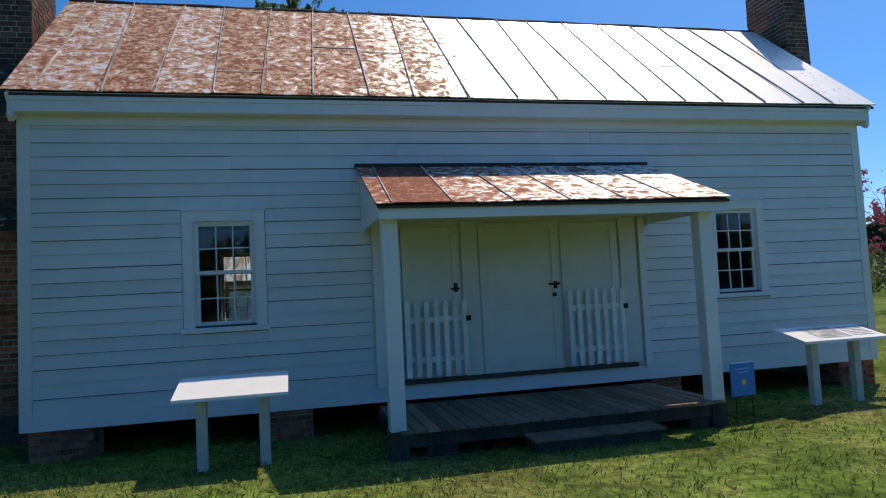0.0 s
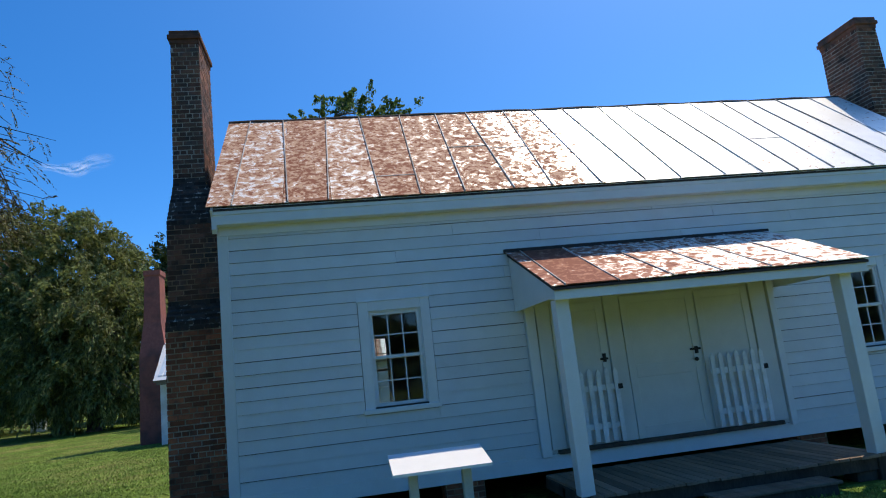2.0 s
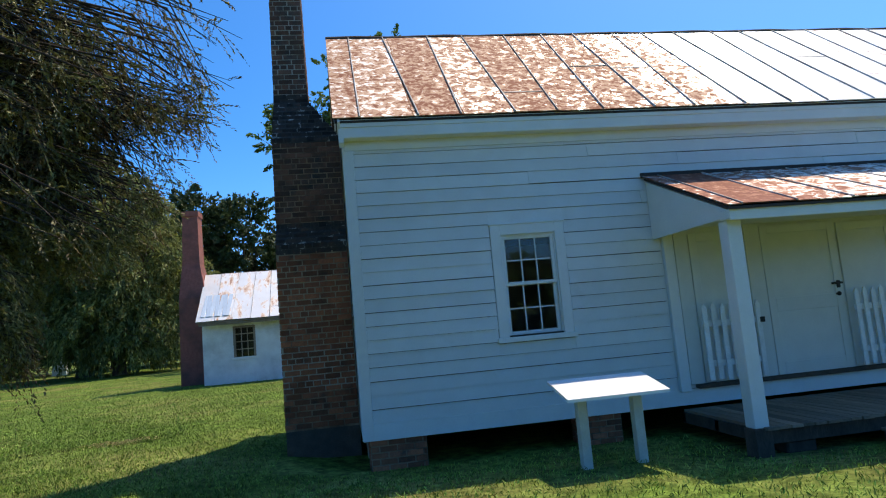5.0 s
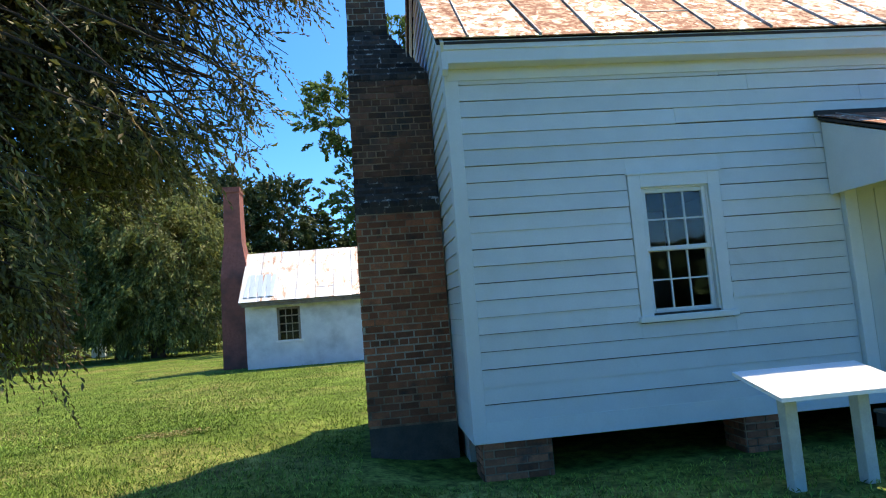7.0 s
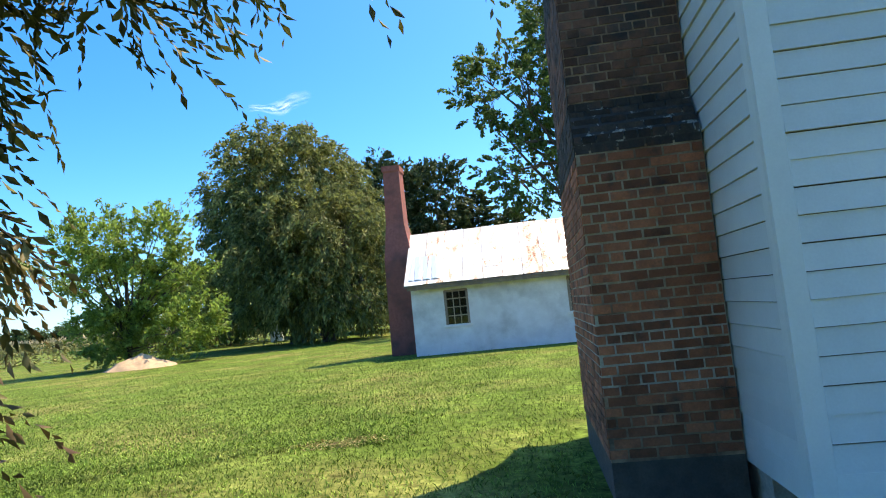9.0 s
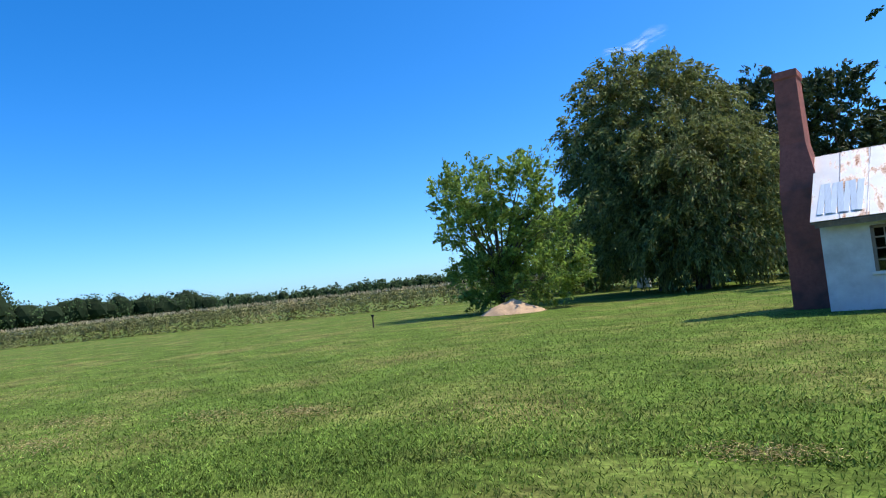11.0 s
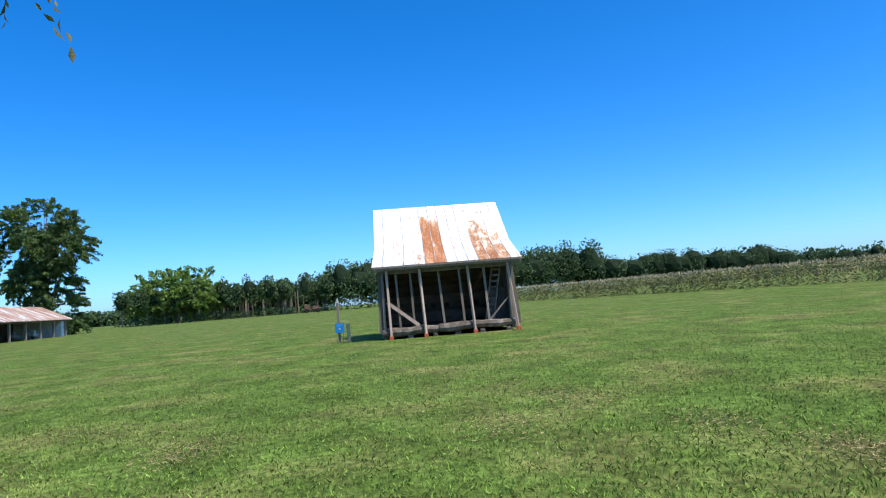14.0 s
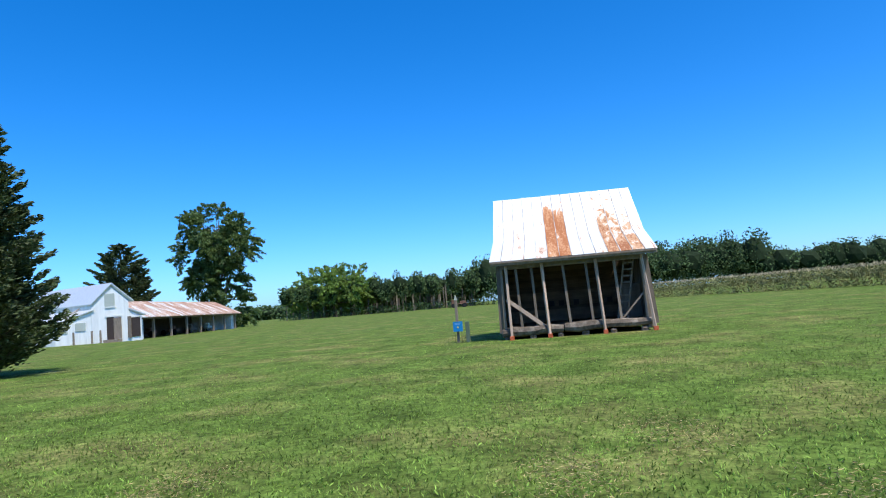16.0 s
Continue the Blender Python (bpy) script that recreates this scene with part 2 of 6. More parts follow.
M = dict(
    paint=mat("white_paint", (0.69, 0.69, 0.665), 0.55, 0.05, 2.5, 0.12, rnd=0.05, second=(0.60, 0.60, 0.55), cover=0.08, second_scale=2.0),
    trim=mat("trim_paint", (0.74, 0.74, 0.71), 0.5, 0.04, 3, 0.1, rnd=0.03),
    gate=mat("weathered_gate_paint", (0.78, 0.78, 0.76), 0.7, 0.12, 6, 0.2, rnd=0.1),
    cream=mat("cream_door_paint", (0.66, 0.66, 0.61), 0.5, 0.05, 3, 0.1, rnd=0.03),
    tin=rusty_tin("house_tin", 4.2, 5.9, 0.085, -0.15, size=8.5, dark=(0.26, 0.085, 0.043), pale=(0.53, 0.335, 0.225)),
    porch_tin=rusty_tin("porch_tin", 4.6, 7.4, 0.13, -0.09, size=7.5, dark=(0.23, 0.072, 0.042), pale=(0.40, 0.18, 0.115)),
    shed_tin=rusty_tin("shed_tin", 5.6, 3.2, -0.20, -0.09, "Z", 1.9, (0.5, 1.8, 0.5)),
    shed_rust=rusty_tin("shed_rusted_tin", 5.75, 4.9, -0.10, 0.17, "Z", 1.7, (0.5, 1.6, 0.5), dark=(0.44, 0.17, 0.07), pale=(0.62, 0.34, 0.18)),
    shed_worn=rusty_tin("shed_worn_tin", 5.9, 3.5, -0.12, 0.10, "Z", 2.4, (0.8, 1.2, 0.8), dark=(0.38, 0.15, 0.07), pale=(0.62, 0.38, 0.22)),
    ob_tin=rusty_tin("outbuilding_tin", -6.0, 4.0, -0.05, 0.0, "X", 2.2, (1.4, 0.5, 0.5)),
    far_tin=rusty_tin("open_shed_tin", -150, -100, 0.03, -0.03, "X", 0.5, (1.0, 0.5, 0.5), dark=(0.42, 0.22, 0.14), pale=(0.62, 0.44, 0.33)),
    barn_tin=rusty_tin("barn_tin", -150, -100, -0.45, -0.45),
    # seam ribs darker than the sheets, with paler mottling
    seam=mat("mottled_dark_seam", (0.36, 0.31, 0.28), 0.7, 0.3, 3, 0.1, rnd=0.35, second=(0.66, 0.64, 0.61), cover=0.45, second_scale=1.2),
    # dark roof metal; also the painted shade of doorways and wall slots
    dark_edge_opening=mat("dark_tin_edge_and_opening", (0.05, 0.035, 0.03), 0.8, 0.2, 8),
    mortar=mat("pale_mortar", (0.55, 0.49, 0.41), 0.95, 0.18, 12, 0.3, rnd=0, second=(0.24, 0.17, 0.12), cover=0.30, second_scale=2.5),
    mortar_mid=mat("tan_mortar", (0.50, 0.38, 0.27), 0.95, 0.2, 12, 0.3, rnd=0, second=(0.22, 0.13, 0.085), cover=0.36, second_scale=1.6),
    mortar_red=mat("brick_dusted_mortar", (0.42, 0.26, 0.17), 0.95, 0.2, 12, 0.3, rnd=0, second=(0.15, 0.085, 0.06), cover=0.42, second_scale=2.0),
    mortar_dark=mat("sooty_mortar", (0.075, 0.06, 0.052), 0.95, 0.25, 12, 0.3, rnd=0, second=(0.50, 0.45, 0.38), cover=0.33, second_scale=9.0, sharp=0.03),
    cement=mat("rough_cement_render", (0.115, 0.085, 0.068), 0.95, 0.25, 6, 0.6, rnd=0, second=(0.085, 0.07, 0.06), cover=0.45, second_scale=2.5),
    red_brick=mat("red_brick", (0.27, 0.085, 0.065), 0.9, 0.2, 12, 0.35, rnd=0.25, second=(0.16, 0.06, 0.05), cover=0.4),
    deck=mat("weathered_deck", (0.235, 0.165, 0.115), 0.95, 0.25, 5, 0.4, rnd=0.3, stretch=(1, 0.15, 1), spec=0.15),
    dark_wood=mat("dark_weathered_wood", (0.085, 0.064, 0.05), 0.95, 0.3, 5, 0.4, rnd=0.2, stretch=(1, 1, 0.3), spec=0.15),
    grey_wood=mat("grey_weathered_wood", (0.215, 0.172, 0.135), 0.9, 0.25, 5, 0.35, rnd=0.3, stretch=(1, 1, 0.25)),
    inner_wood=mat("brown_inner_wood", (0.20, 0.14, 0.10), 0.95, 0.3, 5, 0.4, rnd=0.3, stretch=(1, 0.3, 1), spec=0.1),
    ladder_wood=mat("ladder_wood", (0.34, 0.28, 0.22), 0.9, 0.2, 5, 0.3, rnd=0.15),
    sill_wood=mat("rotten_sill_wood", (0.15, 0.12, 0.095), 0.95, 0.4, 4, 0.6, rnd=0.3, second=(0.28, 0.24, 0.20), cover=0.35, second_scale=3, spec=0.1),
    new_wood=mat("pale_brace_wood", (0.50, 0.37, 0.29), 0.8, 0.15, 5, 0.2, rnd=0.15, stretch=(1, 1, 0.25)),
    post_green=mat("pale_grey_green_post", (0.47, 0.50, 0.45), 0.7, 0.1, 8, 0.2, rnd=0.06),
    sign_post=mat("weathered_post", (0.22, 0.18, 0.14), 0.85, 0.2, 6, 0.3, rnd=0, stretch=(1, 1, 0.25)),
    short_post=mat("dark_green_post", (0.10, 0.14, 0.10), 0.7, 0.15, 8, 0.2, rnd=0),
    panel=mat("white_sign_panel", (0.82, 0.82, 0.82), 0.35, 0.03, 5, 0.0, rnd=0, spec=0.5),
    print_grey=mat("printed_picture_grey", (0.28, 0.28, 0.29), 0.4, 0.25, 12, 0.0, rnd=0, second=(0.55, 0.54, 0.52), cover=0.4, second_scale=6),
    blue=mat("blue_sign", (0.012, 0.20, 0.50), 0.4, 0.05, 10, 0.0, rnd=0),
    yellow=mat("yellow_print", (0.62, 0.50, 0.12), 0.5, 0.05, 10, 0.0, rnd=0),
    pale_blue=mat("pale_blue_print", (0.22, 0.40, 0.70), 0.5, 0.05, 10, 0.0, rnd=0),
    iron=mat("dark_iron", (0.03, 0.028, 0.026), 0.55, 0.2, 20, 0.1, metal=0.6, rnd=0),
    plaster=mat("whitewashed_wall", (0.68, 0.70, 0.70), 0.9, 0.12, 2.0, 0.3, rnd=0, second=(0.40, 0.41, 0.40), cover=0.22, second_scale=0.9, sharp=0.15),
    barn_white=mat("weathered_barn_white", (0.85, 0.85, 0.84), 0.85, 0.08, 1.2, 0.3, rnd=0, second=(0.55, 0.55, 0.55), cover=0.08, second_scale=0.8, stretch=(1.5, 1.5, 0.12), sharp=0.1, fine=8),
    # near-black room surfaces; the unlit room's dimness is put into the colour
    inside=mat("darkened_interior", (0.035, 0.03, 0.028), 0.9, 0.1, 3, 0.1, rnd=0),
    glass=pane_glass("window_glass"),
    sand=mat("sand", (0.50, 0.345, 0.215), 0.95, 0.15, 6, 0.5, rnd=0),
    pale_bark=mat("pale_pine_bark", (0.22, 0.19, 0.155), 0.95, 0.3, 0.8, 0, rnd=0.3, island=True, spec=0.1),
    cedar_bark=mat("dark_cedar_bark", (0.055, 0.042, 0.034), 0.95, 0.3, 8, 0.5, rnd=0.1, spec=0.1, stretch=(1, 1, 0.25)),
    bark=mat("bark", (0.11, 0.085, 0.065), 0.95, 0.3, 8, 0.6, rnd=0.1, stretch=(1, 1, 0.25)),
    leaf_oak=mat("oak_leaves", (0.11, 0.17, 0.045), 0.55, 0.2, 0.8, 0, rnd=0.45, island=True, translucent=0.4),
    leaf_bright=mat("bright_leaves", (0.24, 0.345, 0.075), 0.5, 0.2, 0.8, 0, rnd=0.45, island=True, translucent=0.58),
    leaf_dome=mat("weeping_leaves", (0.19, 0.215, 0.066), 0.6, 0.3, 0.6, 0, rnd=0.55, island=True, translucent=0.42),
    leaf_cedar=mat("cedar_leaves", (0.125, 0.118, 0.036), 0.6, 0.3, 1.2, 0, rnd=0.6, island=True, translucent=0.22, second=(0.14, 0.066, 0.036), cover=0.30, second_scale=1.6),
    leaf_spray=mat("green_cedar_spray", (0.20, 0.30, 0.11), 0.6, 0.25, 2, 0, rnd=0.5, island=True, translucent=0.25),
    leaf_conifer=mat("conifer_leaves", (0.070, 0.098, 0.033), 0.65, 0.25, 0.6, 0, rnd=0.45, island=True, translucent=0.15),
    leaf_wood=mat("far_wood_leaves", (0.080, 0.125, 0.050), 0.8, 0.3, 0.05, 0, spec=0.1, rnd=0.35, island=True, translucent=0.15, fine=0.3),
    wood_dark=mat("wood_core_shade", (0.018, 0.030, 0.013), 0.9, 0.3, 0.4, 0, rnd=0, spec=0.1),
    pink=mat("pink_blossom", (0.45, 0.10, 0.16), 0.6, 0.2, 2, 0, rnd=0.3, island=True, translucent=0.3),
    corn=mat("corn_leaves", (0.24, 0.24, 0.09), 0.7, 0.3, 0.3, 0, rnd=0.45, island=True, translucent=0.25, second=(0.45, 0.36, 0.19), cover=0.30, second_scale=0.10, fine=4),
    tassel=mat("corn_tassel", (0.52, 0.42, 0.25), 0.8, 0.25, 0.5, 0, rnd=0.4, island=True, translucent=0.2, fine=4),
    blade=mat("grass_blades", (0.174, 0.268, 0.051), 0.7, 0.35, 0.35, 0, rnd=0.6, spec=0.15, island=True, translucent=0.05, second=(0.26, 0.225, 0.085), cover=0.16, second_scale=0.45, fine=3, mid=4.0, mid_var=0.32),
    lawn=mat("lawn", (0.096, 0.146, 0.028), 1.0, 0.45, 0.9, 1.0, rnd=0, spec=0.05, second=(0.22, 0.19, 0.072), cover=0.25, second_scale=0.30, sharp=0.14, fine=26, mid=7.0, mid_var=0.55),
    straw=mat("dry_straw", (0.47, 0.38, 0.18), 0.8, 0.25, 3, 0, rnd=0.4, island=True, translucent=0.2),
    rust_iron=mat("rusty_machine", (0.13, 0.065, 0.042), 0.85, 0.3, 2, 0.2, rnd=0.2),
    stone=mat("pier_stone", (0.17, 0.13, 0.10), 0.95, 0.3, 9, 0.5, rnd=0.25),
    orange=mat("orange_foot", (0.45, 0.10, 0.04), 0.7, 0.2, 8, 0.1, rnd=0),
)


for rest, island in (("", False), ("_rest", True)):
    M["brick" + rest] = mat("old_brick" + rest, (0.36, 0.112, 0.056), 0.9, 0.25, 9, 0.5, rnd=0.5, island=island, second=(0.12, 0.06, 0.045), cover=0.24, second_scale=3.5)
    M["brick_brown" + rest] = mat("brown_brick" + rest, (0.20, 0.082, 0.05), 0.9, 0.25, 9, 0.5, rnd=0.45, island=island, second=(0.07, 0.048, 0.04), cover=0.42, second_scale=2.2)
    M["brick_sooty" + rest] = mat("sooty_brick" + rest, (0.062, 0.046, 0.04), 0.95, 0.3, 9, 0.5, rnd=0.5, island=island, second=(0.13, 0.065, 0.045), cover=0.25, second_scale=4)


# ---- building helpers ----
def part(name, bm, material, parent, label=""):
    me = bpy.data.meshes.new(name)
    bm.to_mesh(me)
    bm.free()
    me.materials.append(material)
    ob = new(name, me)
    ob.parent = parent
    if label:
        tagged(ob, label)
    return ob


def thing(name, label, category, at=(0, 0, 0), turn=0, group="", kind=""):
    ob = new(name)
    ob.matrix_world = pose(*at, 0, 0, turn)
    ob.empty_display_size = 0.2
    return tagged(ob, label, category, group, kind)


def box(bm, x0, y0, z0, x1, y1, z1, bevel=0.0):
    r = bmesh.ops.create_cube(bm, size=1, matrix=Matrix.LocRotScale(
        ((x0 + x1) / 2, (y0 + y1) / 2, (z0 + z1) / 2), None, (abs(x1 - x0), abs(y1 - y0), abs(z1 - z0))))
    if bevel:
        es = list({e for v in r["verts"] for e in v.link_edges})
        bmesh.ops.bevel(bm, geom=es, offset=bevel, segments=1, affect='EDGES')
    return bm


def boxes(*rows, bevel=0.0):
    bm = bmesh.new()
    for r in rows:
        box(bm, *r, bevel=bevel)
    return bm


def beam(bm, a, b, w, h=None, up=(0, 0, 1)):
    """A squared timber from a to b."""
    a, b = Vector(a), Vector(b)
    d = b - a
    q = d.to_track_quat('Z', 'Y')
    bmesh.ops.create_cube(bm, size=1, matrix=Matrix.LocRotScale((a + b) / 2, q, (w, h or w, d.length)))
    return bm


def prism(bm, outline, axis, lo, hi):
    """An outline in two coordinates, thickened along the third axis from lo to hi."""
    def at(u, v, w):
        return {"x": (w, u, v), "y": (u, w, v), "z": (u, v, w)}[axis]
    a = [bm.verts.new(at(u, v, lo)) for u, v in outline]
    b = [bm.verts.new(at(u, v, hi)) for u, v in outline]
    bm.faces.new(a)
    bm.faces.new(b[::-1])
    n = len(a)
    for i in range(n):
        bm.faces.new((a[i], b[i], b[(i + 1) % n], a[(i + 1) % n]))
    bmesh.ops.recalc_face_normals(bm, faces=bm.faces)
    return bm


def raw_mesh(name, verts, faces, material):
    me = bpy.data.meshes.new(name)
    me.from_pydata(verts, [], faces)
    me.materials.append(material)
    return me


CUBE_V = [(x, y, z) for x in (-.5, .5) for y in (-.5, .5) for z in (-.5, .5)]
CUBE_F = [(0, 1, 3, 2), (4, 6, 7, 5), (0, 4, 5, 1), (2, 3, 7, 6), (0, 2, 6, 4), (1, 5, 7, 3)]
WEDGE_V = [(x, y, z) for x in (-.5, .5) for y, z in ((0, -.5), (-1, -.5), (-.5, .5), (0, .5))]
WEDGE_F = [(0, 1, 2, 3), (7, 6, 5, 4), (0, 4, 5, 1), (1, 5, 6, 2), (2, 6, 7, 3), (3, 7, 4, 0)]
UNIT = {}


def unit(shape, key):
    if (shape, key) not in UNIT:
        v, f = (CUBE_V, CUBE_F) if shape == "cube" else (WEDGE_V, WEDGE_F)
        UNIT[shape, key] = raw_mesh(shape + "_" + key, v, f, M[key])
    return UNIT[shape, key]


def piece(name, shape, key, parent, at, size, rx=0, ry=0, rz=0):
    ob = new(name, unit(shape, key))
    ob.parent = parent
    ob.matrix_basis = pose(*at, rx, ry, rz) @ Matrix.Diagonal((*size, 1))
    return ob


def tube(bm, points, radii, sides=7):
    rings = []
    for i, p in enumerate(points):
        p = Vector(p)
        d = (Vector(points[min(i + 1, len(points) - 1)]) - Vector(points[max(i - 1, 0)])).normalized()
        q = d.to_track_quat('Z', 'Y')
        rings.append([bm.verts.new(p + q @ Vector((math.cos(a) * radii[i], math.sin(a) * radii[i], 0)))
                      for a in (2 * math.pi * k / sides for k in range(sides))])
    for a, b in zip(rings, rings[1:]):
        for k in range(sides):
            bm.faces.new((a[k], a[(k + 1) % sides], b[(k + 1) % sides], b[k]))
    bm.faces.new(rings[-1])
    return bm


def leaves(name, centres, size, material, parent=None, along=None, aspect=0.5, rng=None):
    """Many small leaves (two triangles each, a little folded) at centres; along: the way that each one points."""
    rng = rng or np.random.default_rng(1)
    c = np.asarray(centres, dtype=float)
    n = len(c)
    if along is None:
        along = rng.normal(size=(n, 3))
    d = along / (np.linalg.norm(along, axis=1, keepdims=True) + 1e-9)
    s = np.cross(d, rng.normal(size=(n, 3)))
    s /= np.linalg.norm(s, axis=1, keepdims=True) + 1e-9
    l = (size * rng.uniform(0.6, 1.3, n))[:, None]
    fold = np.cross(d, s) * l * 0.12
    v = np.stack([c - d * l * 0.5, c + s * l * aspect * 0.5 + fold, c + d * l * 0.5, c - s * l * aspect * 0.5 + fold], 1).reshape(-1, 3)
    me = bpy.data.meshes.new(name)
    me.vertices.add(4 * n)
    me.vertices.foreach_set("co", v.ravel())
    me.loops.add(6 * n)
    base = np.arange(n)[:, None] * 4
    me.loops.foreach_set("vertex_index", (base + np.array([0, 1, 2, 0, 2, 3])).ravel())
    me.polygons.add(2 * n)
    me.polygons.foreach_set("loop_start", np.arange(2 * n) * 3)
    me.update(calc_edges=True)
    me.materials.append(material)
    ob = new(name, me)
    ob.parent = parent
    return ob


# ---- ground ----
def smooth(a, b, v):
    t = min(1.0, max(0.0, (v - a) / (b - a)))
    return t * t * (3 - 2 * t)


def ground_z(x, y):
    """Level lawn that sinks a little round the house and the porch."""
    house_d = max(-0.2 - x, x - 12.6, -0.5 - y, y - 5.2, 0)
    porch_d = max(3.9 - x, x - 8.1, -1.75 - y, y - 5.0, 0)
    return -0.11 * (1 - smooth(0.0, 1.0, min(house_d, porch_d)))


def build_ground():
    near = [i * 0.5 for i in range(-44, 45)]
    far = [28, 40, 60, 100, 180, 350, 700, 1400, 3500]
    axis = sorted([-f for f in far] + near + far)
    bm = bmesh.new()
    rows = [[bm.verts.new((x, y, ground_z(x, y))) for x in axis] for y in axis]
    for a, b in zip(rows, rows[1:]):
        for i in range(len(axis) - 1):
            bm.faces.new((a[i], a[i + 1], b[i + 1], b[i]))
    g = part("ground", bm, M["lawn"], None)
    tagged(g, "wide mown green lawn with dry straw-coloured patches", "lawn", kind="structure")


build_ground()

# ---- the white clapboard house ----
house = thing("house", "white clapboard farmhouse with rusty painted tin roof on brick piers", "house")
HX, HD = 11.75, 4.55          # length and depth
EAVE_Y, EAVE_Z, RIDGE_Y, RIDGE_Z = -0.22, 4.16, 2.276, 6.33
SLOPE = math.degrees(math.atan2(RIDGE_Z - EAVE_Z, RIDGE_Y - EAVE_Y))
WIN1 = (1.88, 2.61, 1.34, 2.62)
WIN2 = (9.10, 9.82, 1.40, 2.62)
BACK = (1.74, 2.47, 1.15, 2.53)
ROW = 0.166


def wall_with_holes(x0, x1, z0, z1, y0, y1, holes):
    """A wall along x in one piece, open where the holes (x0, x1, z0, z1) are."""
    xs = sorted({x0, x1, *(h[0] for h in holes), *(h[1] for h in holes)})
    zs = sorted({z0, z1, *(h[2] for h in holes), *(h[3] for h in holes)})
    bm = bmesh.new()
    V = {(i, k, y): bm.verts.new((x, y, z)) for i, x in enumerate(xs) for k, z in enumerate(zs) for y in (y0, y1)}

    def solid(i, k):
        if not (0 <= i < len(xs) - 1 and 0 <= k < len(zs) - 1):
            return False
        cx, cz = (xs[i] + xs[i + 1]) / 2, (zs[k] + zs[k + 1]) / 2
        return not any(h[0] < cx < h[1] and h[2] < cz < h[3] for h in holes)

    for i in range(len(xs) - 1):
        for k in range(len(zs) - 1):
            if not solid(i, k):
                continue
            for y in (y0, y1):
                bm.faces.new([V[i, k, y], V[i + 1, k, y], V[i + 1, k + 1, y], V[i, k + 1, y]])
            for di, dk, e in ((-1, 0, ((i, k), (i, k + 1))), (1, 0, ((i + 1, k), (i + 1, k + 1))), (0, -1, ((i, k), (i + 1, k))), (0, 1, ((i, k + 1), (i + 1, k + 1)))):
                if not solid(i + di, k + dk):
                    a, b = e
                    bm.faces.new([V[(*a, y0)], V[(*b, y0)], V[(*b, y1)], V[(*a, y1)]])
    bmesh.ops.delete(bm, geom=[v for v in bm.verts if not v.link_faces], context='VERTS')
    bmesh.ops.recalc_face_normals(bm, faces=bm.faces)
    return bm


wall_front = part("wall_front", wall_with_holes(0.0, HX, 0.26, 4.12, 0.004, 0.12, [WIN1, WIN2]), M["dark_wood"], house)
wall_back = part("wall_back", wall_with_holes(0.0, HX, 0.26, 4.12, HD - 0.12, HD, [BACK]), M["paint"], house)
GABLE = [(0.12, 0.26), (HD - 0.12, 0.26), (HD - 0.12, 4.12), (RIDGE_Y, 6.08), (0.12, 4.12)]
wall_west = part("wall_west", prism(bmesh.new(), GABLE, "x", 0.004, 0.12), M["dark_wood"], house)
wall_east = part("wall_east", prism(bmesh.new(), GABLE, "x", HX - 0.12, HX), M["paint"], house)
part("floor", boxes((0.12, 0.12, 0.28, HX - 0.12, HD - 0.12, 0.44)), M["dark_wood"], house)
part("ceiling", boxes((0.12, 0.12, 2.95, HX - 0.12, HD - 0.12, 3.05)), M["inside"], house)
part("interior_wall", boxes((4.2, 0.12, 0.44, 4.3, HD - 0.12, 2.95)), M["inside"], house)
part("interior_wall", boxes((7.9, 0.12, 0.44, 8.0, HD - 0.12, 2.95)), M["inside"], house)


def siding_front():
    """Lapped boards between the corner boards, the windows and the porch bay, with butt joints here and there."""
    rng = random.Random(4)
    z = 0.44
    while z < 3.86:
        zt = z + ROW
        holes = [(-1, 0.11), (HX - 0.11, 99)]
        for w in (WIN1, WIN2):
            if zt > w[2] - 0.09 and z < w[3] + 0.11:
                holes.append((w[0] - 0.13, w[1] + 0.13))
        for w in (WIN1, WIN2):
            for lo, hi in ((z, w[2] - 0.09), (w[3] + 0.148, zt)):
                if z < hi and lo < zt and 0.02 < hi - lo < ROW:
                    piece("clapboard", "wedge", "paint", wall_front, ((w[0] + w[1]) / 2, 0.006, (lo + hi) / 2), (w[1] - w[0] + 0.26, 0.03, hi - lo - 0.006))
        if z < 2.52:
            holes.append((4.05, 7.86))
        holes.sort()
        for (_, a), (b, _) in zip(holes, holes[1:]):
            cuts = [a]
            while b - cuts[-1] > 5.0:
                cuts.append(cuts[-1] + rng.uniform(2.2, 4.6))
            cuts.append(b)
            for p, q in zip(cuts, cuts[1:]):
                if q - p > 0.03:
                    h = rng.uniform(-0.003, 0.003)
                    piece("clapboard", "wedge", "paint", wall_front, ((p + q) / 2, 0.006, z + ROW / 2 + h),
                          (q - p - 0.003, 0.030 + rng.uniform(-0.003, 0.004), ROW - 0.006), ry=rng.uniform(-0.05, 0.05))
        z = zt


def siding_west():
    rng = random.Random(8)
    z = 0.44
    while z < 6.0:
        a, b = 0.11, HD - 0.11
        if z + ROW > 4.1:
            a = EAVE_Y + (z + ROW - EAVE_Z) / math.tan(radians(SLOPE)) + 0.06
            b = 2 * RIDGE_Y - a
        if b - a > 0.1:
            piece("clapboard", "wedge", "paint", wall_west, (0.006, (a + b) / 2, z + ROW / 2),
                  (b - a, 0.030 + rng.uniform(-0.002, 0.004), ROW - 0.006), rz=-90)
        z += ROW


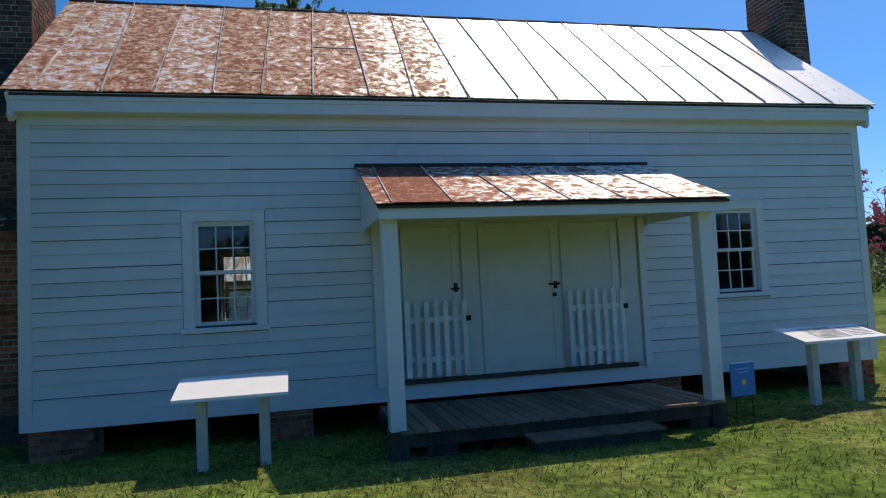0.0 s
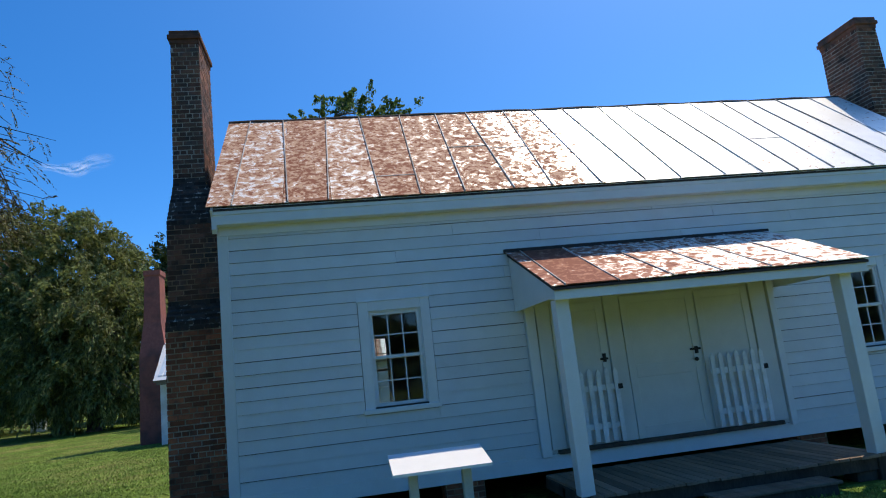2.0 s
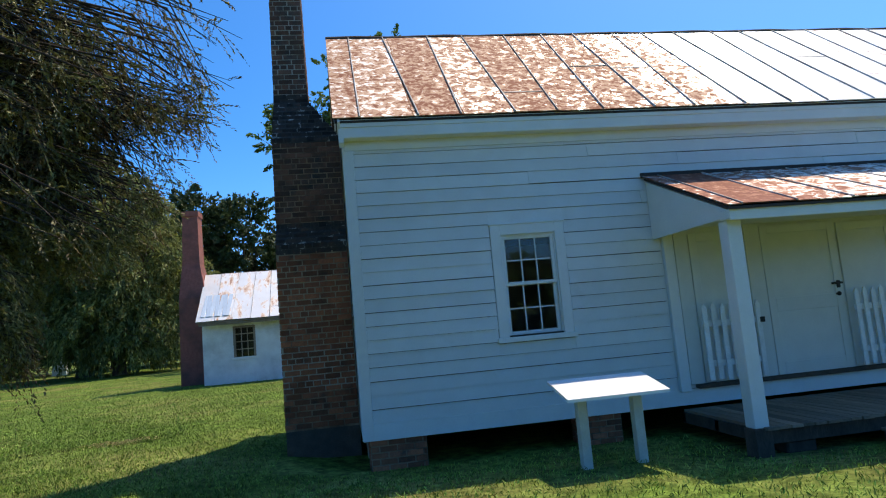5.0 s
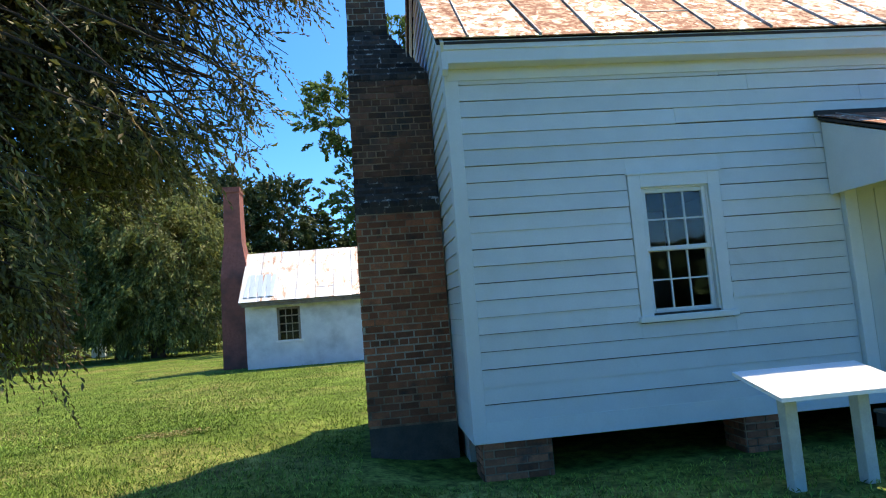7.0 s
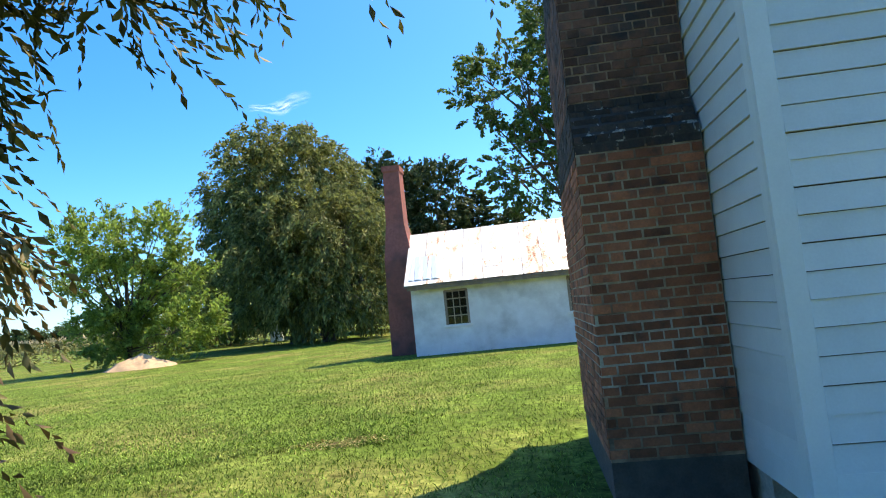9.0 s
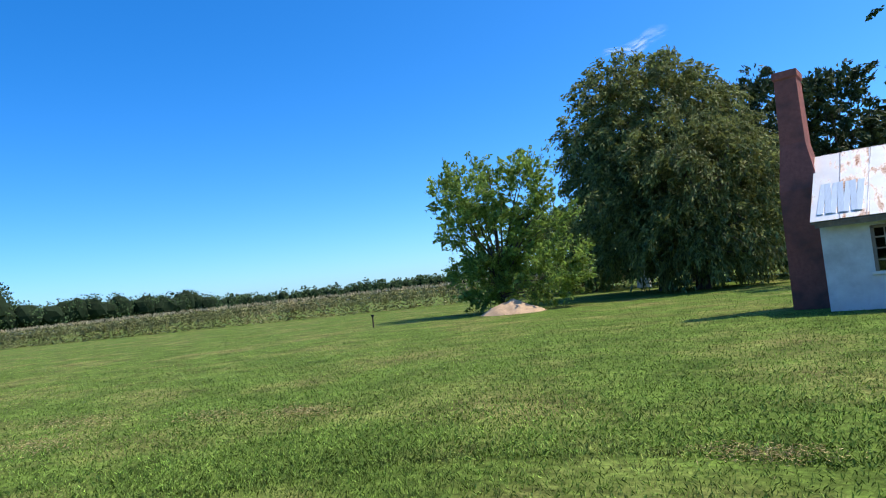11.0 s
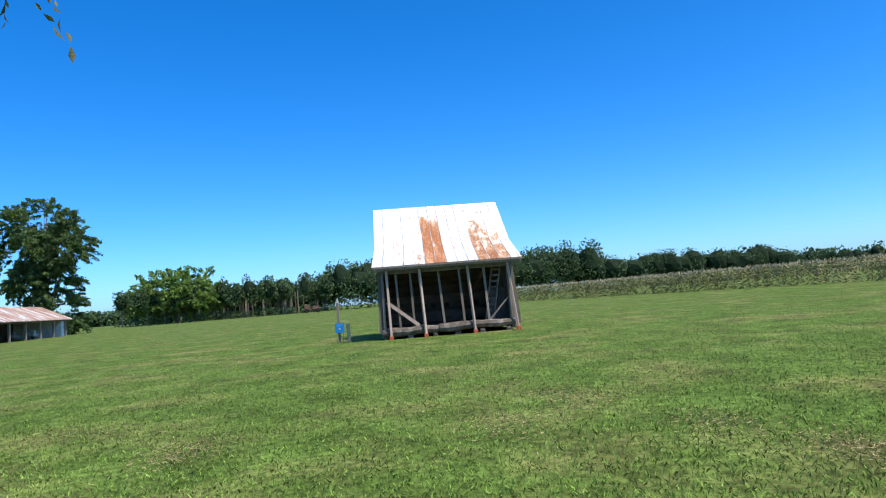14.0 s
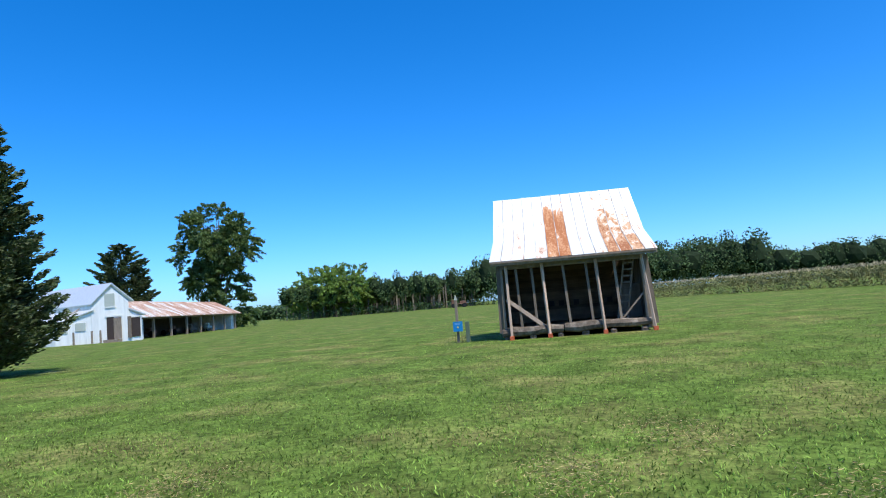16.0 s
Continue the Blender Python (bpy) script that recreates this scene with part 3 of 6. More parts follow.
# corner boards, sill board, cornice
part("corner_board", boxes((-0.028, -0.028, 0.25, 0.11, 0.004, 3.90), (-0.028, 0.004, 0.25, 0.0, 0.11, 3.95), bevel=0.004), M["trim"], house)
part("corner_board", boxes((HX - 0.11, -0.028, 0.25, HX + 0.028, 0.004, 3.90), bevel=0.004), M["trim"], house)
part("sill_board", boxes((-0.02, -0.024, 0.245, HX + 0.02, 0.003, 0.445), bevel=0.004), M["trim"], house)
part("sill_board", boxes((-0.022, 0.0, 0.245, 0.003, HD, 0.445), bevel=0.004), M["trim"], house)
part("frieze_board", boxes((0.0, -0.035, 3.80, HX, 0.003, 3.93), bevel=0.004), M["trim"], house)
part("cornice", boxes((-0.05, -0.20, 3.92, HX + 0.07, 0.0, 4.13), (-0.06, -0.215, 4.05, HX + 0.08, -0.19, 4.145), bevel=0.005), M["trim"], house)
for bx in (-0.06, HX + 0.02):
    part("cornice_bracket", prism(bmesh.new(), [(-0.205, 4.10), (-0.205, 3.86), (-0.16, 3.81), (-0.10, 3.86), (0.0, 3.90), (0.0, 4.10)], "x", bx, bx + 0.06), M["trim"], house)
for s in (1, -1):
    for gx in (-0.05, HX + 0.05):
        bm = bmesh.new()
        beam(bm, (gx, RIDGE_Y - s * (RIDGE_Y - EAVE_Y), EAVE_Z - 0.11), (gx, RIDGE_Y, RIDGE_Z - 0.11), 0.03, 0.15)
        part("rake_board", bm, M["trim"], house)

# main roof: tin sheets with standing seams
roof_len = math.hypot(RIDGE_Y - EAVE_Y, RIDGE_Z - EAVE_Z)
RX0, RX1, SEAM = -0.12, 11.94, 0.645
bm = bmesh.new()
for s in (1, -1):
    y0 = RIDGE_Y - s * (RIDGE_Y - EAVE_Y)
    prism(bm, [(y0, EAVE_Z - 0.03), (RIDGE_Y, RIDGE_Z - 0.03), (RIDGE_Y, RIDGE_Z - 0.06), (y0, EAVE_Z - 0.06)], "x", RX0 + 0.02, RX1 - 0.02)
roof = part("roof", bm, M["dark_edge_opening"], house, "rust-streaked white painted standing seam tin roof")


def tin_slope(parent, key, xs, low, high, rng, gap=0.004):
    """Sheets between the seams at xs, from the low edge (y, z) to the high one, and a folded rib over each seam."""
    length = math.hypot(high[0] - low[0], high[1] - low[1])
    ang = math.degrees(math.atan2(high[1] - low[1], high[0] - low[0]))
    cy, cz = (low[0] + high[0]) / 2, (low[1] + high[1]) / 2
    for a, b in zip(xs, xs[1:]):
        j = rng.uniform(-0.012, 0.012)
        piece("roof_sheet", "cube", key, parent, ((a + b) / 2, cy - j * 0.7, cz + rng.uniform(0, 0.006) - j * 0.6), (b - a - gap, length + 0.02, 0.012),
              rx=ang + rng.uniform(-0.1, 0.1), ry=rng.uniform(-0.25, 0.25))
    for i, f in ((4, 0.2), (6, 0.5), (7, 0.46), (12, 0.55), (14, 0.4)):
        if len(xs) > 15:
            ly, lz = low[0] + (high[0] - low[0]) * f, low[1] + (high[1] - low[1]) * f
            piece("seam", "cube", "seam", parent, ((xs[i] + xs[i + 1]) / 2, ly - 0.006, lz + 0.008), (xs[i + 1] - xs[i] - 0.03, 0.016, 0.012), rx=ang)
    for a in xs[1:-1]:
        piece("seam", "cube", "seam", parent, (a, cy - 0.012, cz + 0.011), (0.014, length + 0.01, 0.022), rx=ang, ry=rng.uniform(-4, 4))


seams = [RX0] + [0.23 + SEAM * k for k in range(18)] + [RX1]
tin_slope(roof, "tin", seams, (EAVE_Y - 0.02, EAVE_Z), (RIDGE_Y, RIDGE_Z), random.Random(3))
tin_slope(roof, "tin", [RX0, 3, 6, 9, RX1], (2 * RIDGE_Y - EAVE_Y, EAVE_Z), (RIDGE_Y, RIDGE_Z), random.Random(5))
bm = tube(bmesh.new(), [(RX0 + (RX1 - RX0) * k / 24, RIDGE_Y, RIDGE_Z + 0.008 + 0.010 * math.sin(k * 2.1)) for k in range(25)], [0.028] * 25, 6)
part("ridge_cap", bm, M["dark_edge_opening"], roof)


def window(parent, hole, y=-0.03, casing=0.125, out=-1):
    """Six-over-six sash window in a hole of the wall: casing, sill, two sashes, bars and panes."""
    x0, x1, z0, z1 = hole
    c = casing
    w = part("window", boxes((x0 - 0.002, y + 0.03, z1 - 0.022, x1 + 0.002, y + 0.15, z1 + 0.002), bevel=0.003), M["trim"], parent, "white six-over-six sash window")
    for r in ((x0 - c, y, z0 - 0.02, x0 + 0.004, y + 0.034, z1 + c), (x1 - 0.004, y, z0 - 0.02, x1 + c, y + 0.034, z1 + c), (x0 + 0.004, y, z1 - 0.004, x1 - 0.004, y + 0.034, z1 + c)):
        if r[3] - r[0] > 0.02:
            part("casing", boxes(r, bevel=0.003), M["trim"], w)
    for r in ((x0 - 0.002, y + 0.034, z0, x0 + 0.022, y + 0.15, z1 - 0.022), (x1 - 0.022, y + 0.034, z0, x1 + 0.002, y + 0.15, z1 - 0.022)):
        part("jamb", boxes(r, bevel=0.003), M["trim"], w)
    part("drip_cap", boxes((x0 - c - 0.015, y - 0.015, z1 + c, x1 + c + 0.015, y + 0.03, z1 + c + 0.02), bevel=0.004), M["trim"], w)
    part("sill", boxes((x0 - c - 0.03, y - 0.035, z0 - 0.085, x1 + c + 0.03, y + 0.15, z0 - 0.02), bevel=0.008), M["trim"], w)
    mid = (z0 + z1) / 2
    a, b = x0 + 0.022, x1 - 0.022
    for lo, hi, dy in ((mid - 0.015, z1 - 0.022, 0.045), (z0, mid + 0.02, 0.082)):
        yy = y + dy
        sash = part("sash", boxes((a, yy, lo, a + 0.042, yy + 0.034, hi), (b - 0.042, yy, lo, b, yy + 0.034, hi),
                                  (a + 0.042, yy, lo, b - 0.042, yy + 0.034, lo + 0.045), (a + 0.042, yy, hi - 0.04, b - 0.042, yy + 0.034, hi), bevel=0.003), M["trim"], w)
        gx = [a + 0.042 + (b - a - 0.084) * k / 3 for k in range(4)]
        gz = [lo + 0.045 + (hi - lo - 0.085) * k / 2 for k in range(3)]
        for g in gx[1:-1]:
            part("glazing_bar", boxes((g - 0.008, yy + 0.006, gz[0], g + 0.008, yy + 0.028, gz[-1])), M["trim"], w)
        part("glazing_bar", boxes((gx[0], yy + 0.007, gz[1] - 0.008, gx[-1], yy + 0.027, gz[1] + 0.008)), M["trim"], w)
        for i in range(3):
            for k in range(2):
                g = part("pane", boxes((gx[i] + 0.008, yy + 0.015, gz[k] + 0.008, gx[i + 1] - 0.008, yy + 0.018, gz[k + 1] - 0.008)), M["glass"], w)
                g.visible_shadow = False
    return w


window(house, WIN1)
window(house, WIN2)
window(house, BACK, y=HD - 0.10, casing=0.0)

# ---- porch bay: doors, jambs, gates ----
def panel_door(name, x0, x1, z0, z1, splits, label):
    y = -0.020
    bm = boxes((x0, y, z0, x1, -0.009, z1))
    rail = 0.11
    d = part(name, bm, M["cream"], house, label)
    zs = [z0] + splits + [z1]
    for a in (x0, x1 - rail):
        part("stile", boxes((a, y - 0.014, z0, a + rail, y, z1), bevel=0.003), M["cream"], d)
    for i, zz in enumerate(zs):
        lo = zz if i == 0 else (zz - rail if i == len(zs) - 1 else zz - 0.09)
        hi = zz + 0.16 if i == 0 else (zz if i == len(zs) - 1 else zz + 0.09)
        part("rail", boxes((x0 + rail, y - 0.014, lo, x1 - rail, y, hi), bevel=0.003), M["cream"], d)
    return d


part("bay_backing", boxes((4.05, -0.008, 0.45, 7.92, 0.003, 2.73)), M["cream"], house)
door_left = panel_door("door", 4.44, 5.22, 0.52, 2.46, [], "cream painted plain door with dark latch")
door_mid = panel_door("door", 5.49, 6.62, 0.50, 2.50, [1.42], "cream painted two-panel door with black latch and knob")
door_right = panel_door("door", 6.66, 7.52, 0.52, 2.48, [], "cream painted plain door behind a picket gate")
part("latch", boxes((5.12, -0.055, 1.60, 5.17, -0.02, 1.72), (5.08, -0.05, 1.63, 5.2, -0.03, 1.66), bevel=0.006), M["iron"], door_left, "black iron latch")
part("latch", boxes((6.46, -0.06, 1.63, 6.62, -0.026, 1.66), (6.53, -0.055, 1.58, 6.58, -0.026, 1.68), bevel=0.006), M["iron"], door_mid, "black iron latch")
bm = bmesh.new()
bmesh.ops.create_uvsphere(bm, u_segments=12, v_segments=8, radius=0.03, matrix=pose(6.52, -0.075, 1.50))
tube(bm, [(6.52, -0.02, 1.50), (6.52, -0.06, 1.50)], [0.014, 0.014])
part("knob", bm, M["iron"], door_mid, "round black door knob")
for name, r in (("jamb", (5.24, -0.05, 0.50, 5.47, 0.003, 2.54)), ("jamb", (7.54, -0.05, 0.50, 7.80, 0.003, 2.54)), ("jamb", (4.22, -0.05, 0.50, 4.42, 0.003, 2.54)),
                ("pilaster", (4.06, -0.075, 0.42, 4.20, 0.003, 2.60)), ("pilaster", (7.83, -0.075, 0.42, 7.93, 0.003, 2.60)),
                ("head_board", (4.20, -0.045, 2.54, 7.84, 0.003, 2.72))):
    part(name, boxes(r, bevel=0.005), M["cream"] if name != "pilaster" else M["trim"], house)
part("threshold", boxes((4.30, -0.10, 0.445, 7.70, 0.003, 0.50), bevel=0.006), M["dark_wood"], house, "dark worn wooden threshold")


def picket_gate(x0, x1, z0, z1, y=-0.17):
    g = part("picket_gate", boxes((x0, y + 0.02, z0 + 0.17, x1, y + 0.045, z0 + 0.25), bevel=0.004), M["gate"], house, "low white picket gate across the doorway")
    part("gate_rail", boxes((x0, y + 0.02, z1 - 0.30, x1, y + 0.045, z1 - 0.22), bevel=0.004), M["gate"], g)
    n, w = 7, 0.064
    for k in range(n):
        c = x0 + w / 2 + (x1 - x0 - w) * k / (n - 1)
        j = 0.012 * math.sin(k * 2.7)
        bm = prism(bmesh.new(), [(c - w / 2, z0 + j), (c + w / 2, z0 + j), (c + w / 2, z1 - 0.05 + j), (c, z1 + j), (c - w / 2, z1 - 0.05 + j)], "y", y, y + 0.02)
        part("picket", bm, M["gate"], g)
    part("hinge", boxes((x1 - 0.02, y - 0.004, z1 - 0.30, x1 + 0.05, y + 0.016, z1 - 0.23), bevel=0.003), M["iron"], g, "black iron hinge")
    return g


picket_gate(4.43, 5.25, 0.54, 1.52)
picket_gate(6.67, 7.50, 0.53, 1.56)

# ---- porch roof, posts and deck ----
PX0, PX1, PLOW, PHIGH = 3.90, 8.05, (-1.84, 2.54), (-0.03, 3.27)
bm = prism(bmesh.new(), [(PLOW[0], PLOW[1] - 0.02), (PHIGH[0], PHIGH[1] - 0.02), (PHIGH[0], PHIGH[1] - 0.05), (PLOW[0], PLOW[1] - 0.05)], "x", PX0 + 0.02, PX1 - 0.02)
porch_roof = part("porch_roof", bm, M["dark_edge_opening"], house, "rusty tin roof of the small porch")
tin_slope(porch_roof, "porch_tin", [PX0] + [4.09 + SEAM * k for k in range(6)] + [PX1], PLOW, PHIGH, random.Random(12))
part("flashing", boxes((PX0 - 0.02, -0.05, PHIGH[1] - 0.01, PX1 + 0.02, -0.02, PHIGH[1] + 0.05)), M["dark_edge_opening"], porch_roof)
part("porch_beam", boxes((3.93, -1.80, 2.40, 8.02, -1.62, 2.50), (3.93, -1.815, 2.38, 8.02, -1.795, 2.515), bevel=0.005), M["trim"], house)
for gx in (3.94, 7.99):
    bm = prism(bmesh.new(), [(-1.79, 2.42), (-1.79, 2.49), (-0.03, 3.20), (-0.03, 2.42)], "x", gx, gx + 0.03)
    part("gable_board", bm, M["trim"], house)
part("porch_ceiling", boxes((3.97, -1.60, 2.535, 7.99, -0.08, 2.555)), M["cream"], house)
for gx in (3.975, 7.72):
    p = part("porch_post", boxes((gx, -1.67, 0.19, gx + 0.17, -1.50, 2.40), bevel=0.008), M["trim"], house, "square white porch post")
    part("post_foot", boxes((gx - 0.015, -1.685, -0.12, gx + 0.185, -1.485, 0.19), bevel=0.01), M["dark_wood"], p, "dark wooden block")
bm = boxes((4.05, -1.66, 0.02, 7.86, -1.56, 0.17), (4.05, -0.85, 0.05, 7.86, -0.77, 0.17), (4.05, -0.1, 0.05, 7.86, -0.03, 0.17), (4.05, -1.66, 0.04, 4.12, -0.03, 0.17), (7.79, -1.66, 0.04, 7.86, -0.03, 0.17))
deck = part("porch_deck", bm, M["dark_wood"], house, "weathered dark board porch deck")
rng = random.Random(21)
for k in range(27):
    a = 4.07 + k * 0.1405
    piece("deck_board", "cube", "deck", deck, (a + 0.07, -0.88 + rng.uniform(-0.012, 0.012), 0.186 + rng.uniform(-0.002, 0.002)), (0.127, 1.70, 0.03))
for gx in (4.35, 7.45):
    part("deck_pier", boxes((gx, -1.62, -0.12, gx + 0.35, -1.35, 0.02), bevel=0.02), M["dark_wood"], house)
step = thing("porch_step", "dark weathered wooden box step before the porch", "step")
bm = boxes((5.42, -2.06, -0.1, 6.82, -1.72, 0.03), bevel=0.006)
body = part("riser", bm, M["dark_wood"], step)
for k in range(2):
    part("tread", boxes((5.38, -2.10 + k * 0.19, 0.032, 6.86, -1.92 + k * 0.19, 0.066), bevel=0.006), M["deck"], step)


# ---- brick piers and chimneys ----
def brick_face(parent, key, u0, u1, z0, z1, place, rng, limit=10**9, proud=0.012):
    """Bricks in courses over a face; place(u, z) gives the pose of a brick's centre."""
    n, z = 0, z0
    k = 0
    while z + 0.07 <= z1 + 1e-6:
        u = u0 - (0.105 if k % 2 else 0.0)
        while u < u1 - 0.02:
            a, b = max(u, u0), min(u + 0.21, u1)
            if b - a > 0.04 and n < limit:
                o = new("brick", unit("cube", key))
                o.parent = parent
                o.matrix_basis = place((a + b) / 2, z + 0.036) @ pose(0, 0, 0, 0, 0, rng.uniform(-0.6, 0.6)) @ Matrix.Diagonal(
                    (b - a - rng.uniform(0.012, 0.02), 2 * proud + rng.uniform(0, 0.008), 0.058 + rng.uniform(-0.004, 0.003), 1))
                n += 1
            u += 0.21
        z += 0.074
        k += 1
    return n


def pier(x0, x1, y0, y1, z1=0.25):
    p = part("pier", boxes((x0, y0, -0.14, x1, y1, z1)), M["mortar_red"], house, "low brick pier under the wall")
    rng = random.Random(int(x0 * 10))
    brick_face(p, "brick", x0, x1, -0.12, z1, lambda u, z: pose(u, y0, z), rng)
    brick_face(p, "brick", y0, y1, -0.12, z1, lambda u, z: pose(x0, u, z, 0, 0, 90), rng)
    return p


for a, b in ((0.06, 0.74), (2.72, 3.24), (7.95, 8.4), (11.1, 11.72)):
    pier(a, b, 0.02, 0.42)
part("foundation", boxes((0.3, HD - 0.3, -0.14, HX - 0.3, HD - 0.05, 0.26), (0.05, 0.9, -0.14, 0.3, HD - 0.1, 0.26), (HX - 0.3, 0.9, -0.14, HX - 0.05, HD - 0.1, 0.26)), M["mortar"], house)


def chimney(sign, xw, label):
    """Outside end chimney: wide base, two sloped shoulders, slim stack that stands clear of the gable. xw: the wall's x; sign: which way is out.
    Its joints and bricks change with the height, as it was repaired in bands."""
    def X(d):
        return xw + sign * d
    stages = [(0.03, 1.02, 1.15, 3.40, -0.15), (0.03, 1.01, 1.15, 3.40, 2.80), (0.03, 1.00, 1.33, 3.22, 3.10),
              (0.03, 0.99, 1.36, 3.20, 4.42), (0.46, 0.96, 1.75, 2.80, 5.12), (0.48, 0.93, 1.77, 2.78, 7.62)]
    bands = [(-0.15, "cement", "cement"), (0.30, "mortar_red", "brick"), (0.80, "mortar", "brick"), (1.42, "mortar_mid", "brick"), (2.72, "mortar_dark", "brick_sooty"), (3.16, "mortar_red", "brick_brown"),
             (4.34, "mortar_dark", "brick_sooty"), (5.20, "mortar", "brick_brown"), (7.62, "mortar", "brick_brown")]

    def section(z):
        for s0, s1 in zip(stages, stages[1:]):
            if s0[4] <= z <= s1[4]:
                f = (z - s0[4]) / (s1[4] - s0[4])
                return [s0[i] + (s1[i] - s0[i]) * f for i in range(4)]
        return list(stages[-1][:4])

    c = None
    for (z0, joint, _), (z1, _, _) in zip(bands, bands[1:]):
        zs = [z0] + [s[4] for s in stages if z0 < s[4] < z1] + [z1]
        bm = bmesh.new()
        rings = []
        for z in zs:
            a, b, y0, y1 = section(z)
            a, b, y0, y1 = a + 0.006 * (a > .1), b - 0.006, y0 + 0.006, y1 - 0.006
            rings.append([bm.verts.new((X(u), v, z)) for u, v in ((a, y0), (b, y0), (b, y1), (a, y1))])
        for r, q in zip(rings, rings[1:]):
            for k in range(4):
                bm.faces.new((r[k], r[(k + 1) % 4], q[(k + 1) % 4], q[k]))
        bm.faces.new(rings[0])
        bm.faces.new(rings[-1])
        bmesh.ops.recalc_face_normals(bm, faces=bm.faces)
        if c is None:
            c = part("chimney", bm, M[joint], house, label)
        else:
            part("joints", bm, M[joint], c)
    bm = bmesh.new()
    for z0, z1, g in ((7.58, 7.66, 0.015), (7.66, 7.74, 0.045), (7.74, 7.82, 0.02)):
        box(bm, X(0.48 - g), 1.77 - g, z0, X(0.93 + g), 2.78 + g, z1, bevel=0.008)
    part("cap", bm, M["brick_brown"], c, "corbelled brick cap")
    rng = random.Random(31 + sign)
    rest = {}
    count = 0
    rise = 0.079
    for face in ("front", "out", "in"):
        z, k = 0.32, 0
        while z < 7.55:
            zc = z + rise / 2
            a, b, y0, y1 = section(zc)
            key = [bk for z0, _, bk in bands if z0 <= zc][-1]
            lo, hi = (a, b) if face == "front" else (y0, y1)
            if face == "in" and z < 5.1:
                z += rise
                k += 1
                continue
            size = 0.108 if k % 4 == 3 else 0.215
            u = lo - (size / 2 if k % 2 else 0) - rng.uniform(0, 0.02)
            while u < hi - 0.02:
                p, q = max(u, lo), min(u + size, hi)
                if q - p > 0.035:
                    L = q - p - rng.uniform(0.012, 0.02)
                    d = 0.020 + rng.uniform(0, 0.010)
                    if face == "front":
                        m = pose(X((p + q) / 2), y0 + 0.010, zc)
                    else:
                        m = pose(X(b - 0.010 if face == "out" else a + 0.010), (p + q) / 2, zc, 0, 0, 90)
                    m = m @ pose(0, 0, 0, 0, rng.uniform(-0.8, 0.8), rng.uniform(-0.7, 0.7)) @ Matrix.Diagonal((L, d, rise - 0.015 + rng.uniform(-0.005, 0.003), 1))
                    if face == "front" and sign < 0 and count < 300:
                        ob = new("brick", unit("cube", key))
                        ob.parent = c
                        ob.matrix_basis = m
                        count += 1
                    else:
                        rest.setdefault(key, []).append(m)
                u += size
            z += rise
            k += 1
    for key, ms in rest.items():
        verts, faces = [], []
        for m in ms:
            base = len(verts)
            verts += [tuple(m @ Vector(v)) for v in CUBE_V]
            faces += [tuple(base + i for i in f) for f in CUBE_F]
        ob = new("brickwork", raw_mesh("brickwork", verts, faces, M[key + "_rest"]))
        ob.parent = c
        tagged(ob, kind="stuff")
    return c


# ---- information signs in front of the house ----
def info_sign(x0, x1, yb, yf, zb, zf, posts, printed, label):
    """Sloped panel on two square posts."""
    s = thing("information_sign", label, "sign", group="information signs", at=((x0 + x1) / 2, (yb + yf) / 2, 0))
    ox, oy = (x0 + x1) / 2, (yb + yf) / 2
    def panel_box(a, b, u0, u1, lift, thick):
        bm = bmesh.new()
        def P(u):
            return (yf + (yb - yf) * u - oy, zf + (zb - zf) * u)
        (ya, za), (yc, zc) = P(u0), P(u1)
        return prism(bm, [(ya, za + lift), (yc, zc + lift), (yc, zc + lift - thick), (ya, za + lift - thick)], "x", a - ox, b - ox)
    pl = part("panel", panel_box(x0, x1, 0, 1, 0, 0.03), M["panel"], s)
    if printed:
        w = x1 - x0
        part("picture", panel_box(x0 + 0.25 * w, x0 + 0.62 * w, 0.15, 0.85, 0.004, 0.003), M["print_grey"], pl, "grey printed picture")
        for k in range(6):
            part("text_line", panel_box(x0 + 0.67 * w, x0 + 0.94 * w, 0.2 + 0.11 * k, 0.235 + 0.11 * k, 0.004, 0.003), M["print_grey"], pl)
    for px in posts:
        zt = (zb + zf) / 2 - 0.03
        part("post", boxes((px - 0.05 - ox, -0.05, -0.06, px + 0.05 - ox, 0.05, zt), bevel=0.006), M["post_green"], s)
    return s


info_sign(1.91, 2.97, -1.30, -1.91, 0.865, 0.73, (2.14, 2.73), False, "low sloped white information panel on two grey-green posts")
info_sign(8.95, 10.15, -1.25, -1.78, 0.93, 0.80, (9.26, 9.88), True, "low sloped printed information panel on two grey-green posts")


def yard_sign(at, w, h, z0, turn, label):
    s = thing("yard_sign", label, "sign", at=at, turn=turn)
    pl = part("panel", boxes((-w / 2, -0.012, z0, w / 2, 0.012, z0 + h), bevel=0.004), M["blue"], s)
    bm = bmesh.new()
    bmesh.ops.create_cone(bm, cap_ends=True, segments=20, radius1=w * 0.10, radius2=w * 0.10, depth=0.006, matrix=pose(0, -0.016, z0 + h * 0.42, 90))
    part("emblem", bm, M["yellow"], pl, "round yellow emblem")
    bm = boxes((-w * 0.32, -0.015, z0 + h * 0.80, w * 0.32, -0.0125, z0 + h * 0.84), (-w * 0.25, -0.015, z0 + h * 0.70, w * 0.25, -0.0125, z0 + h * 0.73))
    part("text_line", bm, M["pale_blue"], pl)
    for k in (-0.35, 0.35):
        part("wire_leg", tube(bmesh.new(), [(w * k, 0, -0.1), (w * k, 0, z0 + 0.05)], [0.006, 0.006], 6), M["iron"], s)
    return s


yard_sign((8.08, -1.75, -0.03), 0.34, 0.38, 0.27, 6, "small blue yard sign with round yellow emblem on wire legs")

